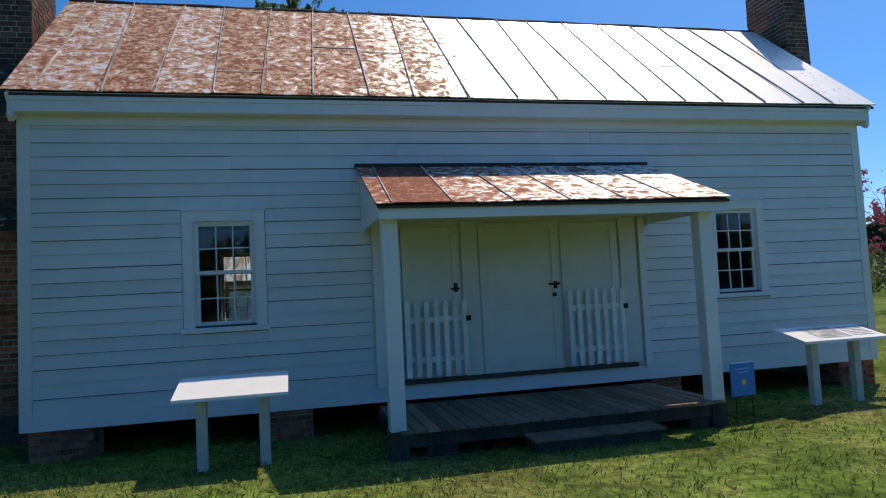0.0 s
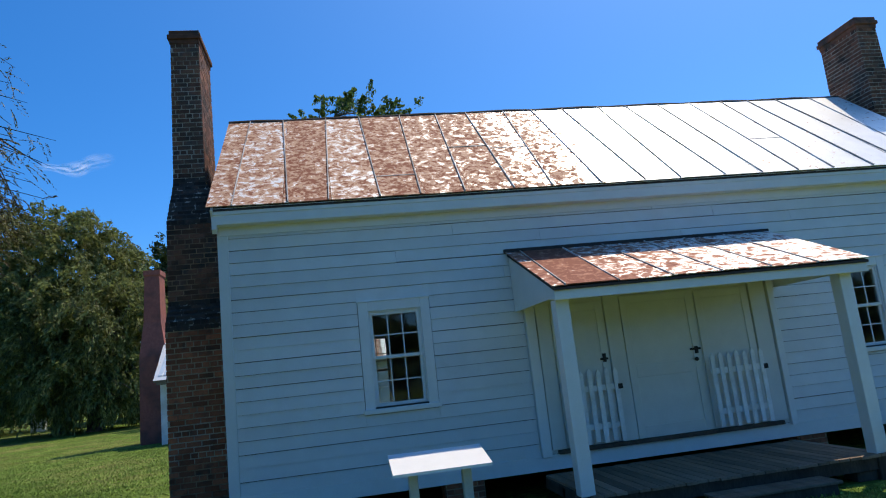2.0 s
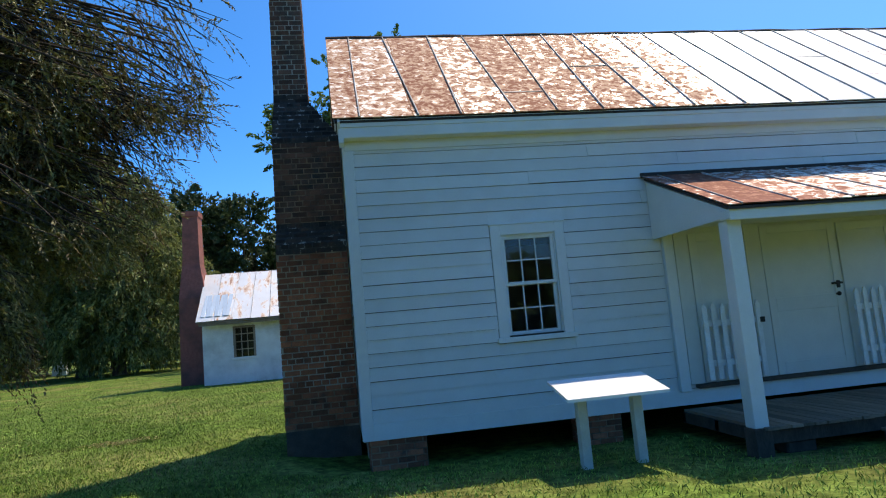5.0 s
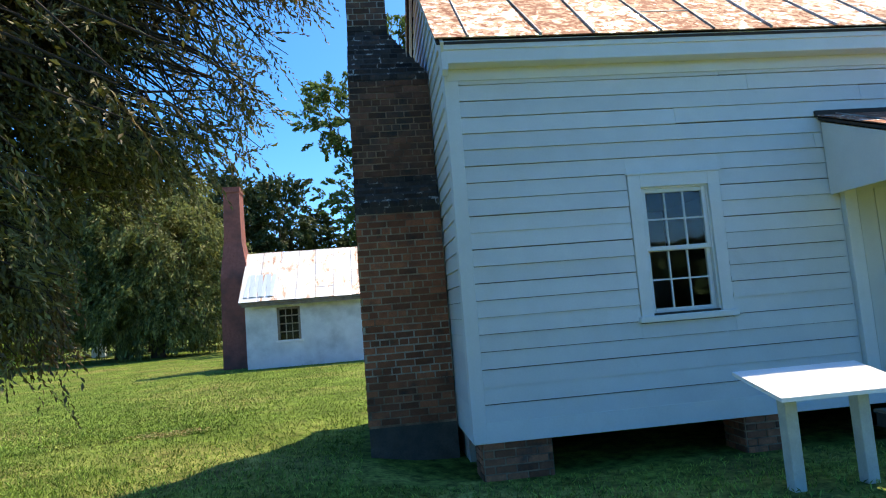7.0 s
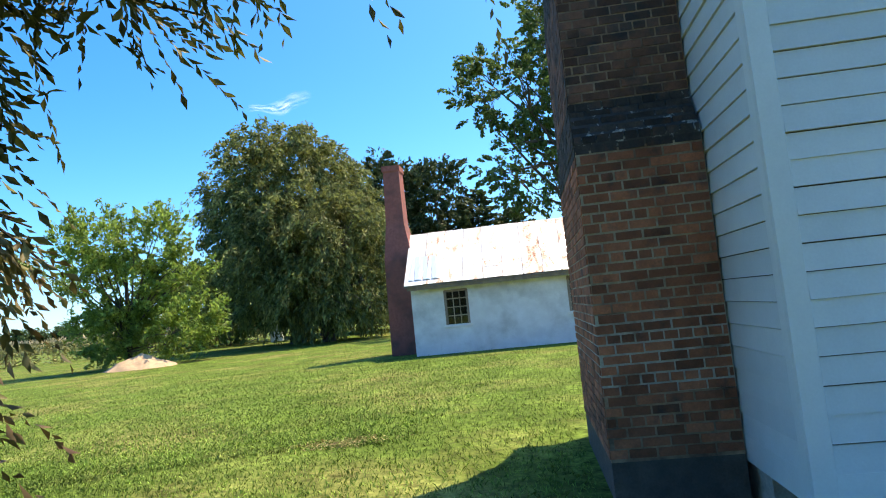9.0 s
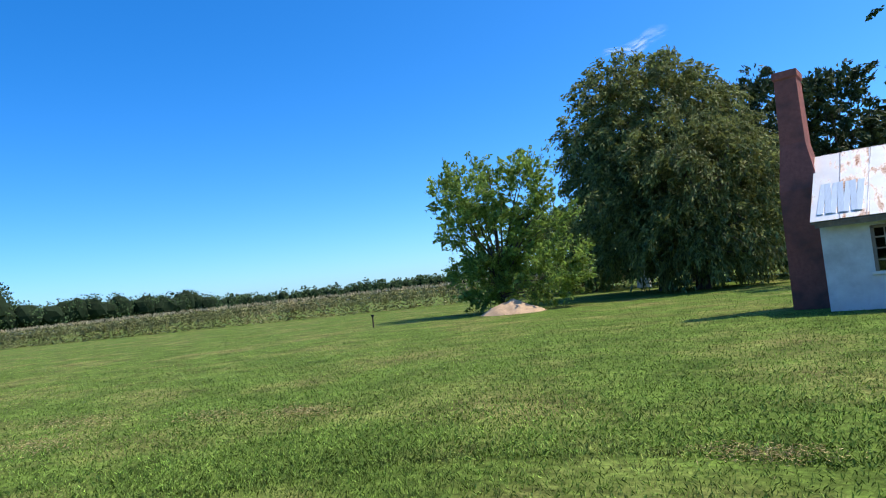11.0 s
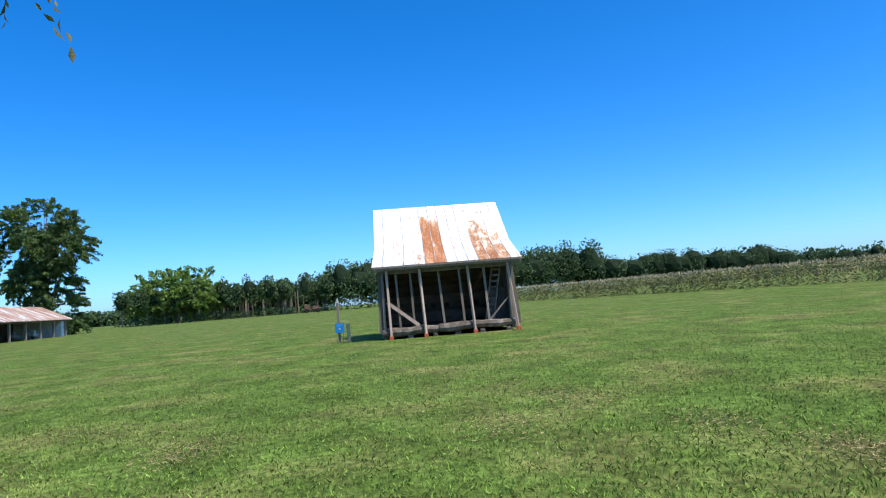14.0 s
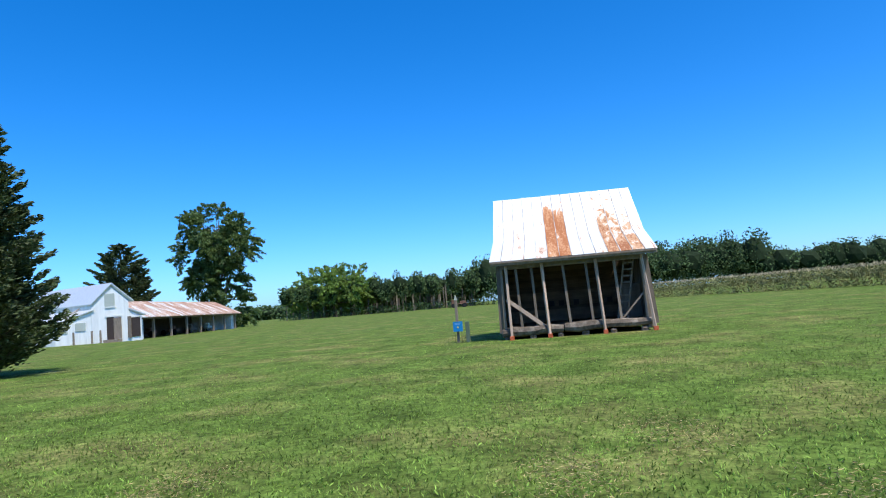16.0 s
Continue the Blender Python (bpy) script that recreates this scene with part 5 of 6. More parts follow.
def bough(root, mid, tip, twigs, start, rng, wide=0.09):
    """Feet, ways and lengths of the twigs along one bough."""
    root, mid, tip = np.array(root), np.array(mid), np.array(tip)
    s = (start + (1 - start) * rng.uniform(0, 1, twigs) ** 0.8)[:, None]
    q = np.where(s < 0.5, root + (mid - root) * s * 2, mid + (tip - mid) * (s * 2 - 1))
    d = tip - mid
    d = d / (np.linalg.norm(d) + 1e-9)
    side = np.array((-d[1], d[0], 0.0))
    side = side / (np.linalg.norm(side) + 1e-9)
    L = np.linalg.norm(tip - root)
    spread = wide * (0.5 + L * (1.05 - s))
    off = side * rng.normal(size=(twigs, 1)) * spread + np.array((0, 0, -1.0)) * np.abs(rng.normal(size=(twigs, 1))) * spread * 0.9
    w = d * 0.4 + side * np.sign(off @ side)[:, None] * rng.uniform(0.1, 0.9, (twigs, 1)) + np.array((0, 0, -1.0)) * rng.uniform(-0.45, 0.95, (twigs, 1)) + rng.normal(size=(twigs, 3)) * 0.3
    return q + off, w, rng.uniform(0.08, 0.25, twigs)


def cedar(name, label, base, height, radius, z_low, sprays, leaf, seed, material="leaf_conifer", droop=0.12, per=24, limit=0.75, category="tree"):
    """Conifer: straight trunk, whorls of branches that spread and droop, sprays of scale leaves along them."""
    rng = np.random.default_rng(seed)
    r2 = random.Random(seed)
    t = thing(name, label, category, at=base)
    bm = bmesh.new()
    tube(bm, [(0, 0, -0.2), (0, 0.03, height * 0.3), (0.05, 0, height * 0.97)], [radius * 0.085, radius * 0.06, 0.02], 9)
    pts, ways = [], []
    for i in range(sprays):
        f = (i + r2.random()) / sprays
        z = z_low + (height - z_low) * f ** 1.15
        az = i * 2.4 + r2.uniform(-0.5, 0.5)
        L = radius * (1 - f ** 1.15) ** limit * r2.uniform(0.55, 1.12) + 0.15
        d = np.array((math.cos(az), math.sin(az), 0.0))
        side = np.array((-d[1], d[0], 0.0))
        root = np.array((0, 0, z))
        tip = d * L + np.array((0, 0, z + L * (0.22 - droop * r2.uniform(0.3, 1.6))))
        mid = d * L * 0.5 + np.array((0, 0, z + L * 0.02))
        tube(bm, [root, mid, tip], [0.02 + L * 0.011, 0.012 + L * 0.006, 0.004], 4)
        n = int(per * (0.4 + L))
        s = rng.uniform(0.25, 1.0, (n, 1)) ** 0.7
        q = np.where(s < 0.5, root + (mid - root) * s * 2, mid + (tip - mid) * (s * 2 - 1))
        w = 0.10 + 0.20 * L * (1.08 - s)
        off = side * rng.normal(size=(n, 1)) * w + np.array((0, 0, 1.0)) * rng.normal(size=(n, 1)) * w * 0.35
        pts.append(q + off)
        ways.append(d + side * np.sign(off @ side)[:, None] * 0.6 + np.array((0, 0, 0.25)) + rng.normal(size=(n, 3)) * 0.35)
    part("trunk", bm, M["bark"], t)
    leaves("crown", np.concatenate(pts), leaf, M[material], t, np.concatenate(ways), 0.36, rng)
    return t


def walk_x(y):
    """The walk's own line beside the old cedar."""
    return float(np.interp(y, (-5.2, -3.84, -2.55, -1.8), (-1.27, -1.60, -2.23, -2.57)))


def clear_of_walk(w):
    """Where the old cedar has room: beside the walk low down, over it above the head, with a ragged outline."""
    v = Vector((w[0], w[1], w[2]))
    x, y, z = v
    e = 0.26 * noise.noise(v * 1.5) + 0.20 * noise.noise(v * 4.0)
    if y > -2.45 + 0.5 * max(0.0, -2.3 - x) or y > (-0.35 if x < -6.4 and z > 2.5 else -0.9):
        return False
    if y > -2.85 and x > -3.35 and z < 3.4:
        return False
    if y < -4.75 and x > -2.7:
        return False
    edge = float(np.interp(z, (1.0, 1.5, 2.1, 2.4, 2.8, 3.2, 4.2, 6.0), (-1.85, -1.80, -1.62, -1.22, -1.05, -0.72, -0.62, -1.6))) - 0.25 * (y + 4.0)
    if x > edge + e:
        return False
    if z < 2.15 and x > walk_x(y) - 0.34:
        return False
    return z > 1.66 + 0.25 * noise.noise(Vector((x * 1.7, y * 1.7, 3.0)))


def old_cedar():
    """The large cedar beside the walk: boughs towards it, twigs with scale leaves, and strands that hang from the low boughs."""
    base = (-5.2, -3.7, 0)
    rng = np.random.default_rng(5)
    r2 = random.Random(5)
    t = thing("cedar_tree", "large red cedar with drooping ragged branches beside the path", "tree", at=base)
    B = Vector(base)
    bm = bmesh.new()
    tube(bm, [(0, 0, -0.2), (0, 0.03, 3.8), (0.05, 0, 12.1)], [0.42, 0.30, 0.02], 10)
    feet, ways, lengths, outer = [], [], [], []

    def add(root, mid, tip, twigs, start):
        q, w, l = bough(root, mid, tip, twigs, start, rng)
        feet.append(q), ways.append(w), lengths.append(l)

    N = 700
    for i in range(N):
        f = (i + r2.random()) / N
        z = 1.9 + 10.4 * f ** 1.5
        near = bool(i % 4) and z < 7.5
        az = 0.12 + r2.gauss(0, 0.36) if near else r2.uniform(0, 2 * math.pi)
        near = near or (z < 7.5 and math.cos(az - 0.12) > 0.6)
        L = (4.9 if not near else 5.3) * (1 - f ** 1.5) ** 0.7 * r2.uniform(0.62, 1.05) + 0.2
        d = Vector((math.cos(az), math.sin(az), 0))
        root, tip, mid = Vector((0, 0, z)), d * L + Vector((0, 0, z + L * (0.10 - 0.36 * r2.uniform(0.3, 1.4)))), d * L * 0.5 + Vector((0, 0, z + L * 0.10))
        cut = 1.0
        while cut > 0.3 and not (clear_of_walk(B + root.lerp(tip, cut)) and clear_of_walk(B + root.lerp(mid, cut))):
            cut -= 0.05
        if cut <= 0.3:
            continue
        tip, mid, L = root.lerp(tip, cut), root.lerp(mid, cut), L * cut
        tube(bm, [root, mid, tip], [0.010 + L * 0.006, 0.006 + L * 0.003, 0.002], 5)
        if near:
            add(root, mid, tip, int(7 * L) + 3, 0.4)
        else:
            outer.append(bough(root, mid, tip, int(15 * L) + 4, 0.2, rng))
    # strands: low and high along the rim, and inside the crown
    for k in range(1300):
        y = r2.uniform(-3.8, -3.15)
        if k < 46:
            x, z = walk_x(y) - 0.36 - abs(r2.gauss(0, 0.20)), 1.36 + 0.5 * r2.random() ** 0.6
        elif k < 140:
            z = r2.uniform(2.15, 3.4)
            x = float(np.interp(z, (2.1, 2.4, 3.3), (-1.66, -1.28, -0.80))) - 0.25 * (y + 4.0) - abs(r2.gauss(0, 0.22))
        else:
            x, y, z = (r2.uniform(-3.9, -1.6), r2.uniform(-4.1, -2.3), r2.uniform(1.6, 3.9)) if k < 760 else (r2.uniform(-3.7, -1.9), r2.uniform(-4.1, -2.9), r2.uniform(1.5, 3.1))
            if not clear_of_walk((x, y, z)):
                continue
        tip = Vector((x, y, z)) - B
        top = tip + (Vector((-0.30, -0.06, r2.uniform(0.4, 0.8))) if k < 46 else Vector((r2.uniform(-0.65, -0.1), r2.uniform(-0.4, 0.4), r2.uniform(0.05, 0.6))))
        root = Vector((top.x * 0.4, top.y * 0.4, top.z + 0.5))
        tube(bm, [root, root.lerp(top, 0.6) + Vector((0, 0, 0.08)), top, tip], [0.02, 0.012, 0.007, 0.002], 4)
        add(top - Vector((0.4, 0, -0.1)), top, tip, 27, 0.15)
    part("trunk", bm, M["cedar_bark"], t)
    q, w, l = np.concatenate(feet), np.concatenate(ways), np.concatenate(lengths)
    at = q + np.array(base)
    ends = at + w / (np.linalg.norm(w, axis=1, keepdims=True) + 1e-9) * l[:, None]
    ok = np.array([(z < 1.75 or noise.noise(Vector((x, y, z)) * 1.7) + 0.5 * noise.noise(Vector((x, y, z)) * 4.5) > -0.26) and (ez > 2.05 or ex < walk_x(ey) - 0.27) and (ey < -2.8 or ex < -3.3 or ez > 3.3) for (x, y, z), (ex, ey, ez) in zip(at, ends)])
    p, a = fronds(q[ok], w[ok], l[ok], 14, 0.015, rng)
    leaves("crown", p, 0.031, M["leaf_cedar"], t, a, 0.36, rng)
    # the sides away from the walk
    q, w, l = (np.concatenate([o[k] for o in outer]) for k in range(3))
    ok = np.array([clear_of_walk(v) for v in q + np.array(base)])
    p, a = fronds(q[ok], w[ok], l[ok] * 1.6, 7, 0.03, rng)
    leaves("crown", p, 0.075, M["leaf_cedar"], t, a, 0.36, rng)
    # green branch ends that reach out over the open lawn
    for r0, tip in (((-5.1, -3.2, 3.0), (-3.18, -1.80, 1.81)), ((-5.1, -3.1, 3.0), (-3.30, -1.86, 1.90)), ((-6.0, -3.0, 4.3), (-7.55, -0.50, 3.04)), ((-5.2, -4.2, 2.9), (-3.6, -3.2, 1.35))):
        r0, tip = Vector(r0) - B, Vector(tip) - B
        mid = r0.lerp(tip, 0.55) + Vector((0, 0, 0.24))
        stem = part("branch", tube(bmesh.new(), [r0, mid, tip], [0.016, 0.008, 0.002], 5), M["cedar_bark"], t)
        q, w, l = bough(r0, mid, tip, 230, 0.62, rng, wide=0.010)
        p, a = fronds(q, w + np.array((0, 0, 0.4)), l * 0.28, 15, 0.006, rng)
        leaves("spray", p, 0.013, M["leaf_spray"], stem, a, 0.34, rng)


old_cedar()
cedar("cedar_tree", "dense dark green cedar on the lawn with branches to the ground", (-33.0, -23.0, 0), 12.7, 3.8, 0.5, 480, 0.27, 7, droop=-0.12, per=54, limit=0.6)
cedar("cedar_tree", "dark flat-topped cedar behind the barn", (-130, -82, 0), 19, 8.0, 4.0, 120, 0.75, 8, droop=-0.05, per=32, limit=0.42)
tree("tall_tree", "tall narrow-topped tree standing behind the far shed", (-166, -80.0, 0), 33,
     [((0, 0, 26.5), (8.5, 8.5, 6.0), 420), ((-2, -4, 20), (7.5, 9, 5), 300), ((2, 4, 21), (6, 8.5, 5), 280), ((0, 3, 12), (5, 6, 6), 260), ((0, -3.5, 13), (4, 5, 4.5), 150), ((0, 3, 5), (5, 6.5, 4.5), 170)],
     0.72, "leaf_oak", twig=2.2, per=60, trunk=0.9, seed=11, lift=0.1, droop=0.35, flat=0.5, gaps=-0.10, lump=4.5, limbs=22, branches=60)
tree("round_tree", "broad round-crowned tree alone in the field", (-275, -84, 0), 21,
     [((0, 0, 13), (13, 17, 8), 420), ((0, -11, 8), (8, 9, 6), 130), ((0, 9, 9), (8, 9, 6), 130)], 1.3, "leaf_bright", twig=3.0, per=34, trunk=0.8, seed=12, gaps=-0.2, lump=6, limbs=12, branches=20)
tree("leafy_tree", "bright green leafy tree beside the sand heap", (-24.2, 31.2, 0), 10.5,
     [((-1.4, -0.3, 7.2), (2.3, 2.4, 2.0), 330), ((1.8, 0.5, 7.2), (2.0, 1.9, 2.0), 260), ((-2.9, 0, 5.6), (1.7, 1.8, 1.5), 170), ((0, 0, 4.6), (2.7, 2.5, 1.9), 330), ((3.4, 0.6, 5.4), (1.3, 1.5, 1.4), 110),
      ((-1.0, 0.3, 2.0), (2.2, 2.2, 1.9), 420), ((2.6, 0.5, 2.2), (2.8, 2.0, 1.9), 430)],
     0.24, "leaf_bright", twig=0.75, per=30, trunk=0.16, seed=13, lift=0.75, droop=0.15, flat=0.7, gaps=-0.08, lump=1.1, aspect=0.42, limbs=34, branches=90, fork=0.35)
tree("weeping_tree", "huge dome-crowned tree with hanging foliage", (-19.0, 44.5, 0), 18,
     [((0, 0, 11.3), (6.0, 5.6, 5.7), 2300), ((0, -1, 6.0), (6.6, 6.5, 4.4), 1300), ((-2.5, 0, 9), (4.0, 4, 4), 400)],
     0.34, "leaf_dome", twig=1.1, per=34, trunk=0.55, seed=14, lift=0.15, droop=0.75, flat=0.7, gaps=-0.14, lump=1.5, aspect=0.36, limbs=20, branches=90)
tree("weeping_tree", "broad low tree with hanging dull green foliage", (-15.5, 41.0, 0), 11.5,
     [((0, 0, 6.8), (5.8, 4.8, 4.5), 1900), ((0.5, -0.5, 3.4), (6.0, 5.0, 2.6), 800)],
     0.32, "leaf_dome", twig=1.1, per=34, trunk=0.45, seed=15, lift=0.1, droop=0.95, flat=0.8, gaps=-0.22, lump=1.3, aspect=0.32, limbs=16, branches=60)
tree("oak_tree", "tall spreading oak with open crown behind the outbuilding", (5.0, 43.0, 0), 27,
     [((0, 0, 20.5), (5.0, 5, 4.4), 420), ((-6, -2, 16), (4.2, 4, 3.2), 300), ((-5, -1, 10.5), (4.4, 4, 2.8), 280), ((7, 1, 15), (6, 5, 5), 380), ((-2, 0, 21.5), (4, 4, 2.8), 180), ((0, -1, 12), (5, 4, 3.5), 260)],
     0.31, "leaf_oak", twig=1.0, per=42, trunk=0.55, seed=16, lift=0.1, droop=0.2, flat=0.45, gaps=-0.06, lump=1.5, aspect=0.55, limbs=26, branches=170)
for k, (x, y, h, w) in enumerate(((-13.5, 60, 17.5, 3.6), (-9.5, 61, 16.5, 4.0), (-19, 66, 17, 5), (12, 66, 14, 6))):
    tree("forest_tree", "tall dark green tree at the wood behind the outbuilding", (x, y, 0), h,
         [((0, 0, h * 0.74), (w, w, h * 0.24), 260), ((0, 0, h * 0.42), (w * 1.15, w, h * 0.26), 200)], 0.5, "leaf_conifer", twig=1.5, per=36, trunk=0.3, seed=90 + k, lift=0.35, droop=0.2, gaps=-0.12, lump=2.4, branches=20)
for k, (x, y, h) in enumerate(((-5.5, 62, 13), (-2, 60, 10.5), (-24, 72, 17))):
    cedar("pine_tree", "dark green conifer behind the outbuilding", (x, y, 0), h, 4.2, 2.5, 120, 0.6, 40 + k, droop=0.05, per=24, limit=0.5)
for k, (x, y, h, w) in enumerate(((-30, 56, 8, 6), (-12, 57, 7, 7), (-22, 60, 9, 8), (-35, 64, 9, 7), (2, 60, 7, 8), (14, 58, 9, 8), (-8, 50, 5, 4))):
    tree("wood_tree", "shaded green tree at the edge of the wood", (x, y, 0), h, [((0, 0, h * 0.55), (w, w, h * 0.45), 400)], 0.5, "leaf_oak", twig=1.5, per=34, trunk=0.25, seed=60 + k, droop=0.4, lump=2.5, branches=12)
tree("crape_myrtle", "crape myrtle with pink blossom beyond the house", (25.5, 12.3, 0), 6, [((0, 0, 4.4), (1.5, 1.5, 1.3), 130), ((0.6, 0.4, 3.0), (1.6, 1.5, 1.0), 60)], 0.16, "pink", twig=0.5, per=18, trunk=0.09, seed=71, lift=0.4, lump=0.8, branches=30)
tree("shrub", "dense green shrub beyond the house", (40, 26, 0), 3, [((0, 0, 1.2), (3.5, 2.5, 1.3), 160)], 0.25, "leaf_oak", twig=0.6, per=20, trunk=0.08, seed=72, lump=1.0, branches=8, category="shrub")


# ---- far woods and the corn ----
def woods(name, line, depth, height, step, seed, m=260, leaf=0.2, pines=False, rows=3, core_size=0.62):
    """A belt of far trees along a line: lobed crowns of many leaves with uneven tops, over pale trunks where they are pines."""
    rng = np.random.default_rng(seed)
    pts, cores, stems = [], [], bmesh.new()
    for a, b in zip(line, line[1:]):
        a, b = np.array(a, float), np.array(b, float)
        L = np.linalg.norm(b - a)
        n = np.array([-(b - a)[1], (b - a)[0]]) / L
        for s in np.arange(0, L, step):
            for row in range(rows):
                q = a + (b - a) * s / L + n * depth * (row / rows + rng.uniform(-0.1, 0.1)) + rng.normal(size=2) * step * 0.3
                h = height * (rng.uniform(0.86, 1.06) if pines else rng.uniform(0.80, 1.06)) * (1 + 0.05 * row)
                w = step * (rng.uniform(0.5, 0.9) if pines else rng.uniform(0.85, 1.35))
                mid, half = (0.66, 0.34) if pines else (0.56, 0.44)
                cores.append((q, w, h, mid, half))
                k = 7
                lobe = rng.normal(size=(k, 3))
                lobe /= np.linalg.norm(lobe, axis=1, keepdims=True)
                lobe = lobe * np.array([w, w, h * half]) * 0.62 + np.array([q[0], q[1], h * mid])
                d = rng.normal(size=(m, 3))
                d /= np.linalg.norm(d, axis=1, keepdims=True)
                pts.append(lobe[rng.integers(0, k, m)] + d * np.array([w, w, h * half]) * rng.uniform(0.30, 0.52, (m, 1)))
                low = rng.uniform(-1, 1, (60 if pines else 80, 3)) * np.array([w, w, h * (0.10 if pines else 0.22)]) + np.array([q[0], q[1], h * (0.1 if pines else 0.2)])
                pts.append(low)
                if pines and row < 2:
                    for _ in range(3):
                        x, y = q + rng.normal(size=2) * step * 0.5
                        r = rng.uniform(0.16, 0.30)
                        box(stems, x - r, y - r, -0.2, x + r, y + r, h * rng.uniform(0.5, 0.75))
    # dark solid cores added in the crowns, deep shade put into their colour
    ico = bmesh.new()
    bmesh.ops.create_icosphere(ico, subdivisions=2, radius=1)
    cv = np.array([v.co[:] for v in ico.verts])
    ico.verts.index_update()
    cf = np.array([[v.index for v in f.verts] for f in ico.faces])
    ico.free()
    vs, fs = [], []
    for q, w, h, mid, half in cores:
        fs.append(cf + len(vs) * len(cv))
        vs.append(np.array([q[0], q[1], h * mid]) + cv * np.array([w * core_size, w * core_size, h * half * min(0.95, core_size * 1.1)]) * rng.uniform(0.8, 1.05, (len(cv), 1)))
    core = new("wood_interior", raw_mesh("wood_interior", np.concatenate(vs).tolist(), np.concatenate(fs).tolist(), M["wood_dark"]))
    tagged(core, "dark solid cores added inside the far woodland crowns, shade in their colour", "woodland", kind="stuff")
    if pines:
        tagged(part("pine_trunks", stems, M["pale_bark"], None), "bare pale trunks along the edge of the wood", "woodland", kind="stuff")
    else:
        stems.free()
    return tagged(leaves(name, np.concatenate(pts), step * leaf, M["leaf_wood"], None, None, 0.75, rng), "belt of dense dark green woodland along the field", "woodland", kind="stuff")


woods("far_wood", [(-300, -30), (-292, -70), (-285, -108)], 30, 14.8, 5.0, 1, 650, 0.16, pines=True)
woods("far_wood", [(-335, -34), (-325, -72), (-318, -112)], 12, 14.0, 5.0, 9, 160, core_size=0.85)
woods("far_wood", [(-335, 95), (-322, 60), (-315, 10), (-300, -30)], 30, 21.0, 8.0, 2, 900, 0.13)
woods("far_wood", [(-360, 210), (-345, 150), (-335, 95)], 30, 15, 6.5, 7, 400, 0.15, core_size=0.75)
woods("far_wood", [(-210, 520), (-330, 420), (-450, 300), (-480, 220), (-345, 175)], 40, 15.0, 6.5, 3, 200, 0.28, rows=2, core_size=0.5)
woods("far_wood", [(60, 420), (-60, 480), (-210, 520)], 40, 15.0, 6.5, 4, 200, 0.28, rows=2, core_size=0.5)
woods("far_wood", [(-700, -330), (-760, -240), (-720, -120)], 40, 16, 15, 5)
woods("far_wood", [(-30, -74), (20, -78), (80, -72)], 20, 8.5, 7.0, 8, 70, 0.3)
woods("far_wood", [(90, 70), (140, 20), (170, -60)], 30, 14, 6, 6, 70, 0.3)


def corn(a, b, rows, seed):
    """Standing corn beyond the line from a to b: stalks with arching leaves, tassels on top."""
    rng = np.random.default_rng(seed)
    a, b = np.array(a, float), np.array(b, float)
    L = np.linalg.norm(b - a)
    n = np.array([-(b - a)[1], (b - a)[0]]) / L
    if n[1] < 0:
        n = -n
    pts, ways, tops = [], [], []
    for r in range(rows):
        k = int(L / (0.28 if r < 4 else 0.5))
        s = np.sort(rng.uniform(0, L, k))
        q = a + (b - a) * (s / L)[:, None] + n * (r * 0.85 if r < 8 else 7 + (r - 8) * 3.0) + rng.normal(size=(k, 2)) * 0.08
        h = rng.uniform(2.2, 2.45, k)
        for z in ((0.2, 0.5, 0.8, 1.1, 1.4, 1.7, 2.0) if r < 4 else (1.3, 1.9)):
            az = rng.uniform(0, 2 * np.pi, k)
            pts.append(np.stack([q[:, 0] + 0.22 * np.cos(az), q[:, 1] + 0.22 * np.sin(az), np.minimum(z + rng.normal(size=k) * 0.1, h)], 1))
            ways.append(np.stack([np.cos(az), np.sin(az), rng.uniform(-0.5, 1.2, k)], 1))
        if r < 5:
            pts.append(np.stack([q[:, 0], q[:, 1], h * 0.5], 1))
            ways.append(np.stack([np.zeros(k), np.zeros(k), np.full(k, 5.0)], 1))
        tops.append(np.stack([q[:, 0], q[:, 1], h], 1))
    leaves_ob = leaves("corn_plants", np.concatenate(pts), 0.56, M["corn"], None, np.concatenate(ways), 0.2, rng)
    tagged(leaves_ob, "standing green and drying corn along the lawn", "corn", kind="stuff")
    t = np.concatenate(tops)
    w = rng.normal(size=(len(t), 3)) * 0.3
    w[:, 2] += 1
    tagged(leaves("corn_tassels", t, 0.32, M["tassel"], None, w, 0.3, rng), "pale dry tassels over the corn", "corn", kind="stuff")


corn((-128, 12), (-28, 62), 22, 3)
corn((34, 45), (60, 10), 8, 4)


# ---- small white building under the trees ----
def outhouse():
    o = thing("outhouse", "small white plank outhouse in the shade of the trees", "outhouse", at=(-25.0, 55.6, 0), turn=12)
    part("wall", boxes((-0.55, -0.5, 0.0, 0.55, 0.6, 1.75)), M["barn_white"], o)
    part("roof", prism(bmesh.new(), [(-0.62, 1.72), (0.72, 1.98), (0.72, 2.04), (-0.62, 1.78)], "x", -0.65, 0.65), M["grey_wood"], o, "low sloped grey roof")
    part("door", boxes((-0.32, -0.525, 0.08, 0.32, -0.502, 1.62), bevel=0.004), M["gate"], o, "plain white plank door")


outhouse()


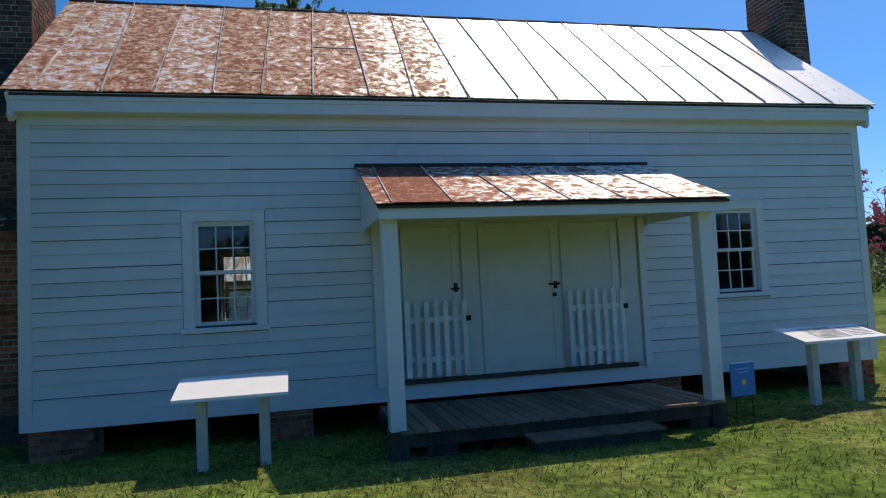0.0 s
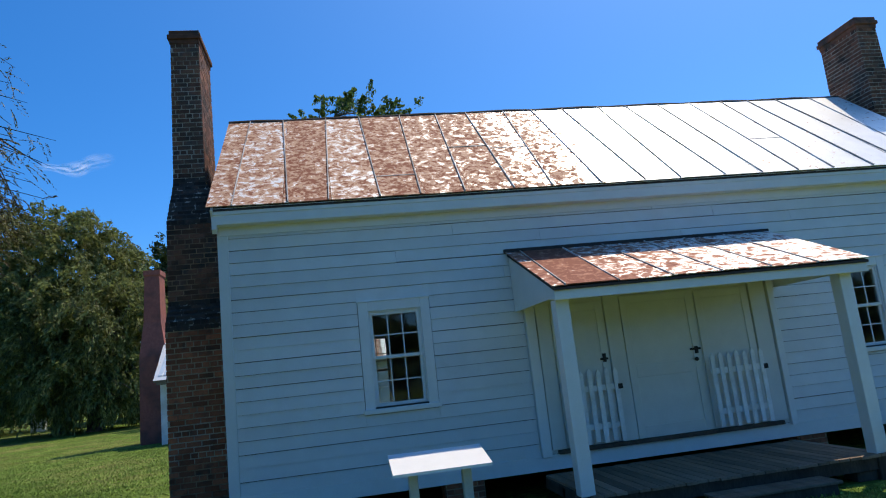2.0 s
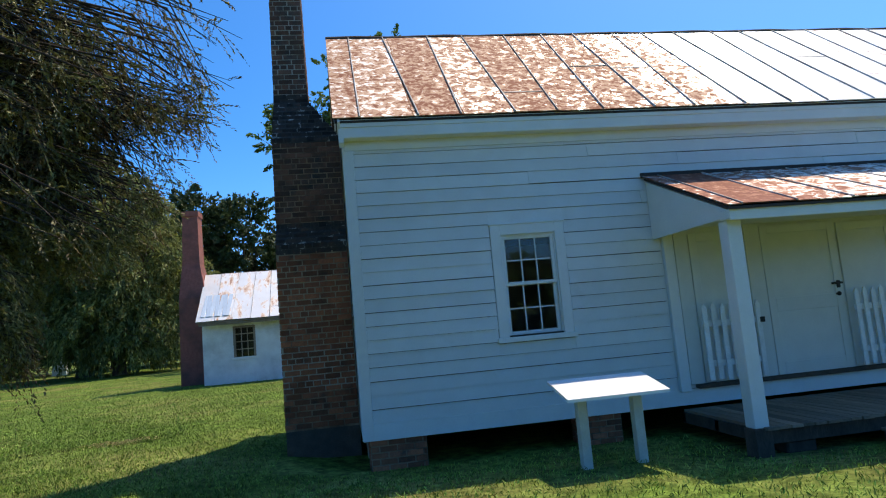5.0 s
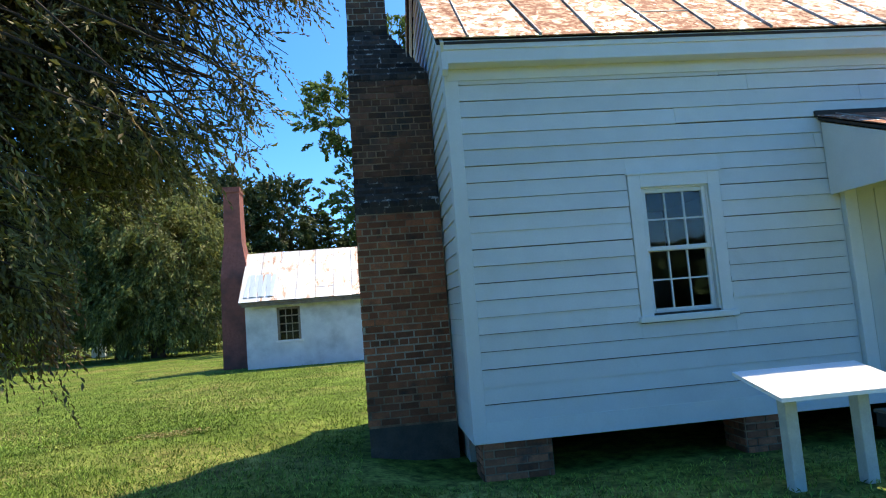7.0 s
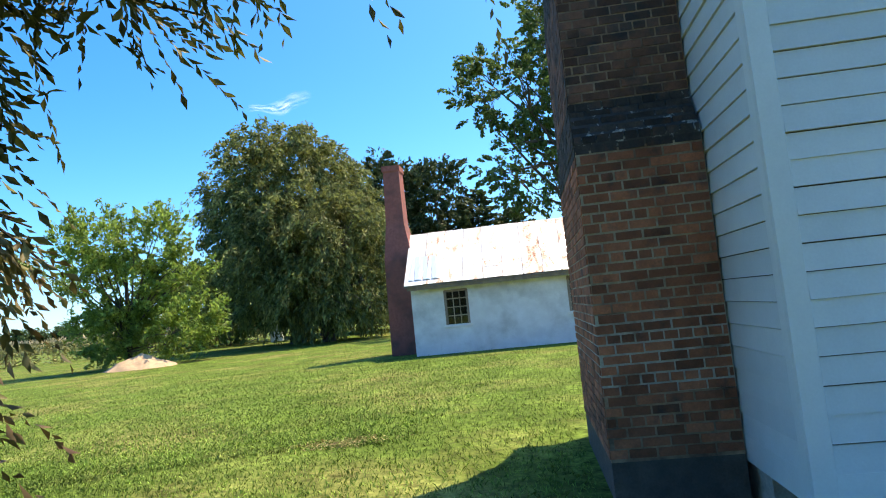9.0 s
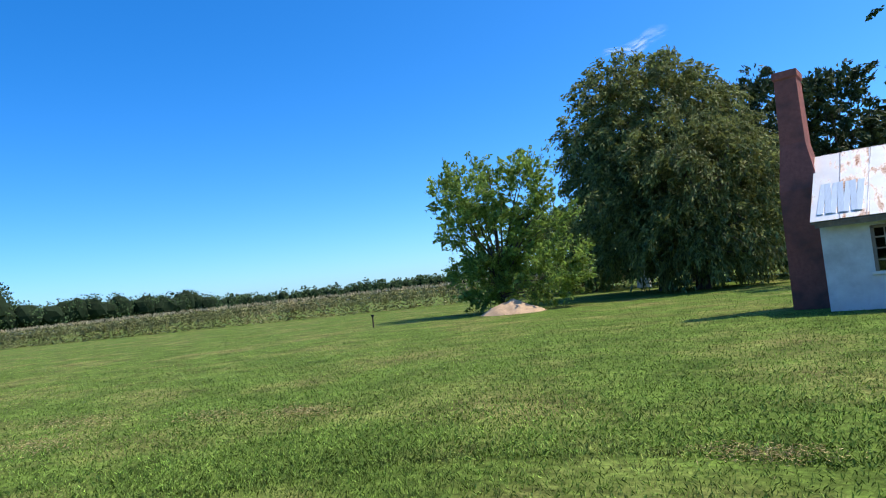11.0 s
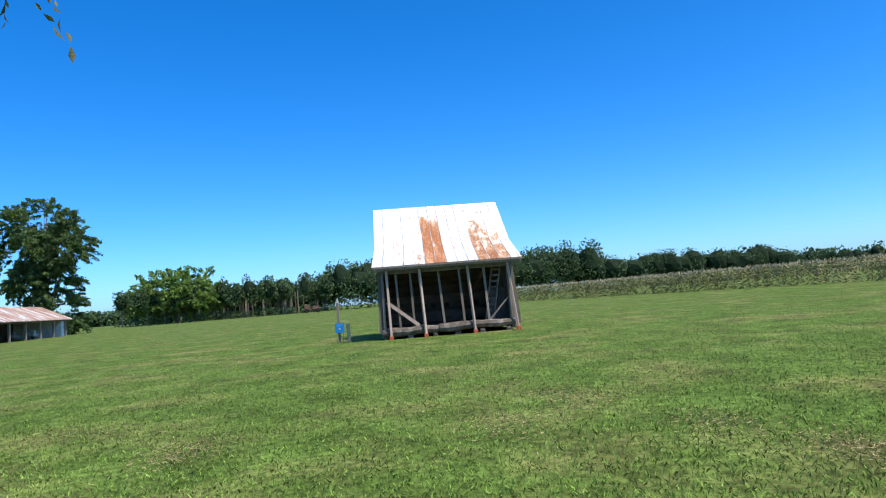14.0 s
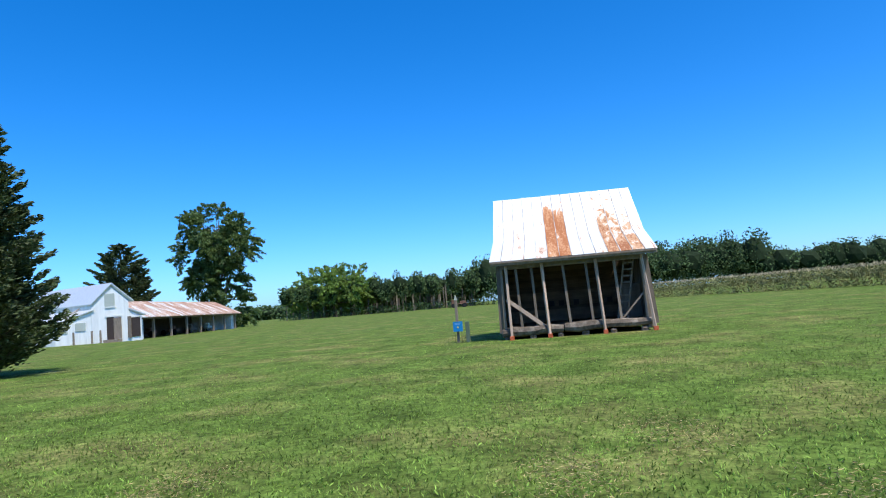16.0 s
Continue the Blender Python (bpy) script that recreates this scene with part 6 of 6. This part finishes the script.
# ---- thin cloud ----
def cloud_wisp(a, b, wide, seed):
    """A thin streak of high cloud from a to b, uneven and see-through."""
    a, b = Vector(a), Vector(b)
    u = (b - a).normalized()
    n = u.cross((a + b).normalized()).normalized()
    bm = bmesh.new()
    rows = []
    for i in range(41):
        f = i / 40
        w = wide * (0.25 + 0.75 * f) * (1 + 0.4 * noise.noise(Vector((f * 5, seed, 0))))
        c = a.lerp(b, f) + n * wide * 0.5 * noise.noise(Vector((f * 3, seed, 4)))
        rows.append([bm.verts.new(c + n * w * (k / 6 - 1) + (a + b).normalized() * 4 * noise.noise(Vector((f * 9, k * 0.7, seed)))) for k in range(13)])
    for p, q in zip(rows, rows[1:]):
        for k in range(12):
            bm.faces.new((p[k], p[k + 1], q[k + 1], q[k]))
    me = bpy.data.meshes.new("cloud")
    soft = []
    for i, r in enumerate(rows):
        for k in range(13):
            soft.append(math.sin(math.pi * i / 40) ** 1.2 * math.sin(math.pi * k / 12) ** 1.5)
    bm.to_mesh(me)
    bm.free()
    me.attributes.new("thickness", 'FLOAT', 'POINT').data.foreach_set("value", soft)
    me.materials.append(M["cloud"])
    tagged(new("cloud", me), "thin white wisp of high cloud in the clear sky", "cloud", kind="structure")


def cloud_material():
    m = bpy.data.materials.new("thin_cloud")
    m.use_nodes = True
    N, L = m.node_tree.nodes, m.node_tree.links
    N.remove(N["Principled BSDF"])
    thick, n, mul, rng_, mx = N.new("ShaderNodeAttribute"), N.new("ShaderNodeTexNoise"), N.new("ShaderNodeMath"), N.new("ShaderNodeMapRange"), N.new("ShaderNodeMixShader")
    thick.attribute_name = "thickness"
    geo = N.new("ShaderNodeNewGeometry")
    L.new(geo.outputs["Position"], n.inputs["Vector"])
    n.inputs["Scale"].default_value, n.inputs["Detail"].default_value = 0.035, 6
    mul.operation = 'MULTIPLY'
    L.new(thick.outputs["Fac"], mul.inputs[0])
    L.new(n.outputs[0], mul.inputs[1])
    rng_.inputs["From Min"].default_value, rng_.inputs["From Max"].default_value, rng_.inputs["To Max"].default_value = 0.08, 0.60, 0.42
    L.new(mul.outputs[0], rng_.inputs["Value"])
    t, d = N.new("ShaderNodeBsdfTransparent"), N.new("ShaderNodeBsdfTranslucent")
    d.inputs[0].default_value = (0.9, 0.9, 0.9, 1)
    L.new(rng_.outputs[0], mx.inputs[0])
    L.new(t.outputs[0], mx.inputs[1])
    L.new(d.outputs[0], mx.inputs[2])
    L.new(mx.outputs[0], N["Material Output"].inputs["Surface"])
    return m


M["cloud"] = cloud_material()
cloud_wisp((-560, 1300, 445), (-405, 1365, 492), 30, 1)


# ---- small things on the lawn ----
def sand_heap():
    rng = np.random.default_rng(3)
    bm = bmesh.new()
    bmesh.ops.create_grid(bm, x_segments=28, y_segments=28, size=1)
    for v in bm.verts:
        r = math.hypot(v.co.x, v.co.y)
        z = 0.82 * max(0.0, 1 - r) ** 0.8
        z += 0.10 * noise.noise(v.co * 3.0) * (r < 0.95) + 0.04 * noise.noise(v.co * 9.0) * (r < 0.95)
        v.co = Vector((v.co.x * 1.95, v.co.y * 1.5, z - 0.03))
    for f in bm.faces:
        f.smooth = True
    ob = part("sand_mound", bm, M["sand"], None)
    ob.location = (-22.2, 29.0, 0.0)
    tagged(ob, "heap of pale orange sand on the grass", "sand heap")


sand_heap()
p = thing("stake", "thin dark stake standing in the lawn", "stake", at=(-28.2, 24.2, 0))
part("stake", boxes((-0.03, -0.03, -0.1, 0.03, 0.03, 0.68), bevel=0.005), M["dark_wood"], p)
part("head", boxes((-0.08, -0.05, 0.60, 0.08, 0.05, 0.72), bevel=0.01), M["iron"], p)
w = thing("farm_wagon", "old rusty wagon standing far off in the field", "wagon", at=(-250, -28.5, 0), turn=10)
part("bed", boxes((-1.5, -3.0, 1.2, 1.5, 3.0, 1.5), (-1.4, -2.8, 1.5, 1.4, -1.0, 3.0), (-1.3, 0.2, 1.5, 1.3, 2.6, 2.4), bevel=0.1), M["rust_iron"], w)
for sx in (-1.5, 1.5):
    for sy in (-2.0, 2.0):
        bm = bmesh.new()
        bmesh.ops.create_cone(bm, cap_ends=True, segments=16, radius1=0.8, radius2=0.8, depth=0.35, matrix=pose(sx, sy, 0.75, 0, 90))
        part("wheel", bm, M["iron"], w)


def straw_patch(at, r, n, seed):
    rng = np.random.default_rng(seed)
    q = rng.normal(size=(n, 2)) * np.array([r, r * 0.55])
    p = np.stack([at[0] + q[:, 0], at[1] + q[:, 1], rng.uniform(0.015, 0.045, n)], 1)
    w = rng.normal(size=(n, 3))
    w[:, 2] *= 0.25
    tagged(leaves("dry_grass", p, 0.055, M["straw"], None, w, 0.13, rng), "clump of dry raked straw on the lawn", "dry grass", kind="stuff")


for k, (x, y, r) in enumerate(((-12.4, 4.3, 0.55), (-4.05, 4.2, 0.28), (-13.5, 2.1, 0.5), (-11.0, 4.9, 0.4), (-15.2, 3.3, 0.6), (-13.6, -2.0, 0.5))):
    straw_patch((x, y), r, 650, 80 + k)


def lawn_blades():
    """Short grass blades, thicker near the walk."""
    rng = np.random.default_rng(17)
    way = np.array([(3.1, -8.4), (0.2, -8.6), (-0.9, -6.3), (-1.6, -4.2), (-2.4, -2.2), (-4.2, 0.1), (-7.2, 1.9), (-9.0, 2.2)])
    n = 290000
    k = rng.uniform(0, len(way) - 1.001, n)
    f = (k % 1)[:, None]
    q = way[k.astype(int)] * (1 - f) + way[k.astype(int) + 1] * f
    r, az = 0.6 + 19 * rng.uniform(0, 1, n) ** 1.3, rng.uniform(0, 2 * np.pi, n)
    q = q + np.stack([r * np.cos(az), r * np.sin(az)], 1)
    q = q[~((q[:, 0] > -1.1) & (q[:, 0] < 12.8) & (q[:, 1] > -0.1) & (q[:, 1] < 4.6))]
    q = q[~((q[:, 0] > 4.0) & (q[:, 0] < 7.95) & (q[:, 1] > -1.75) & (q[:, 1] < 0.5))]
    z = np.array([ground_z(x, y) for x, y in q])
    p = np.column_stack([q, z + 0.022])
    w = rng.normal(size=(len(p), 3)) * 0.7
    w[:, 2] = 1
    tagged(leaves("grass", p, 0.050, M["blade"], None, w, 0.2, rng), "short mown grass blades of the lawn", "grass", kind="stuff")
    # longer tufts further out
    n = 105000
    r, az = 5 + 60 * rng.uniform(0, 1, n) ** 1.5, rng.uniform(0.45 * np.pi, 1.22 * np.pi, n)
    q = np.stack([-4 + r * np.cos(az), -1 + r * np.sin(az)], 1)
    q = q[~((q[:, 0] > -7.0) & (q[:, 1] > 18.2) & (q[:, 1] < 22.8))]
    q = q[~((q[:, 0] > -39.4) & (q[:, 0] < -33.8) & (q[:, 1] > 0.0) & (q[:, 1] < 6.6))]
    p = np.column_stack([q, np.full(len(q), 0.024)])
    w = rng.normal(size=(len(p), 3)) * 0.9
    w[:, 2] = 1
    tagged(leaves("grass", p, 0.060, M["blade"], None, w, 0.26, rng), "grass tufts of the mown lawn further off", "grass", kind="stuff")


lawn_blades()

# ---- boards and bricks of the house ----
siding_front()
siding_west()
chimney(-1, 0.0, "tall weathered brick end chimney with sloped shoulders")
chimney(1, HX, "tall weathered brick end chimney at the far gable")
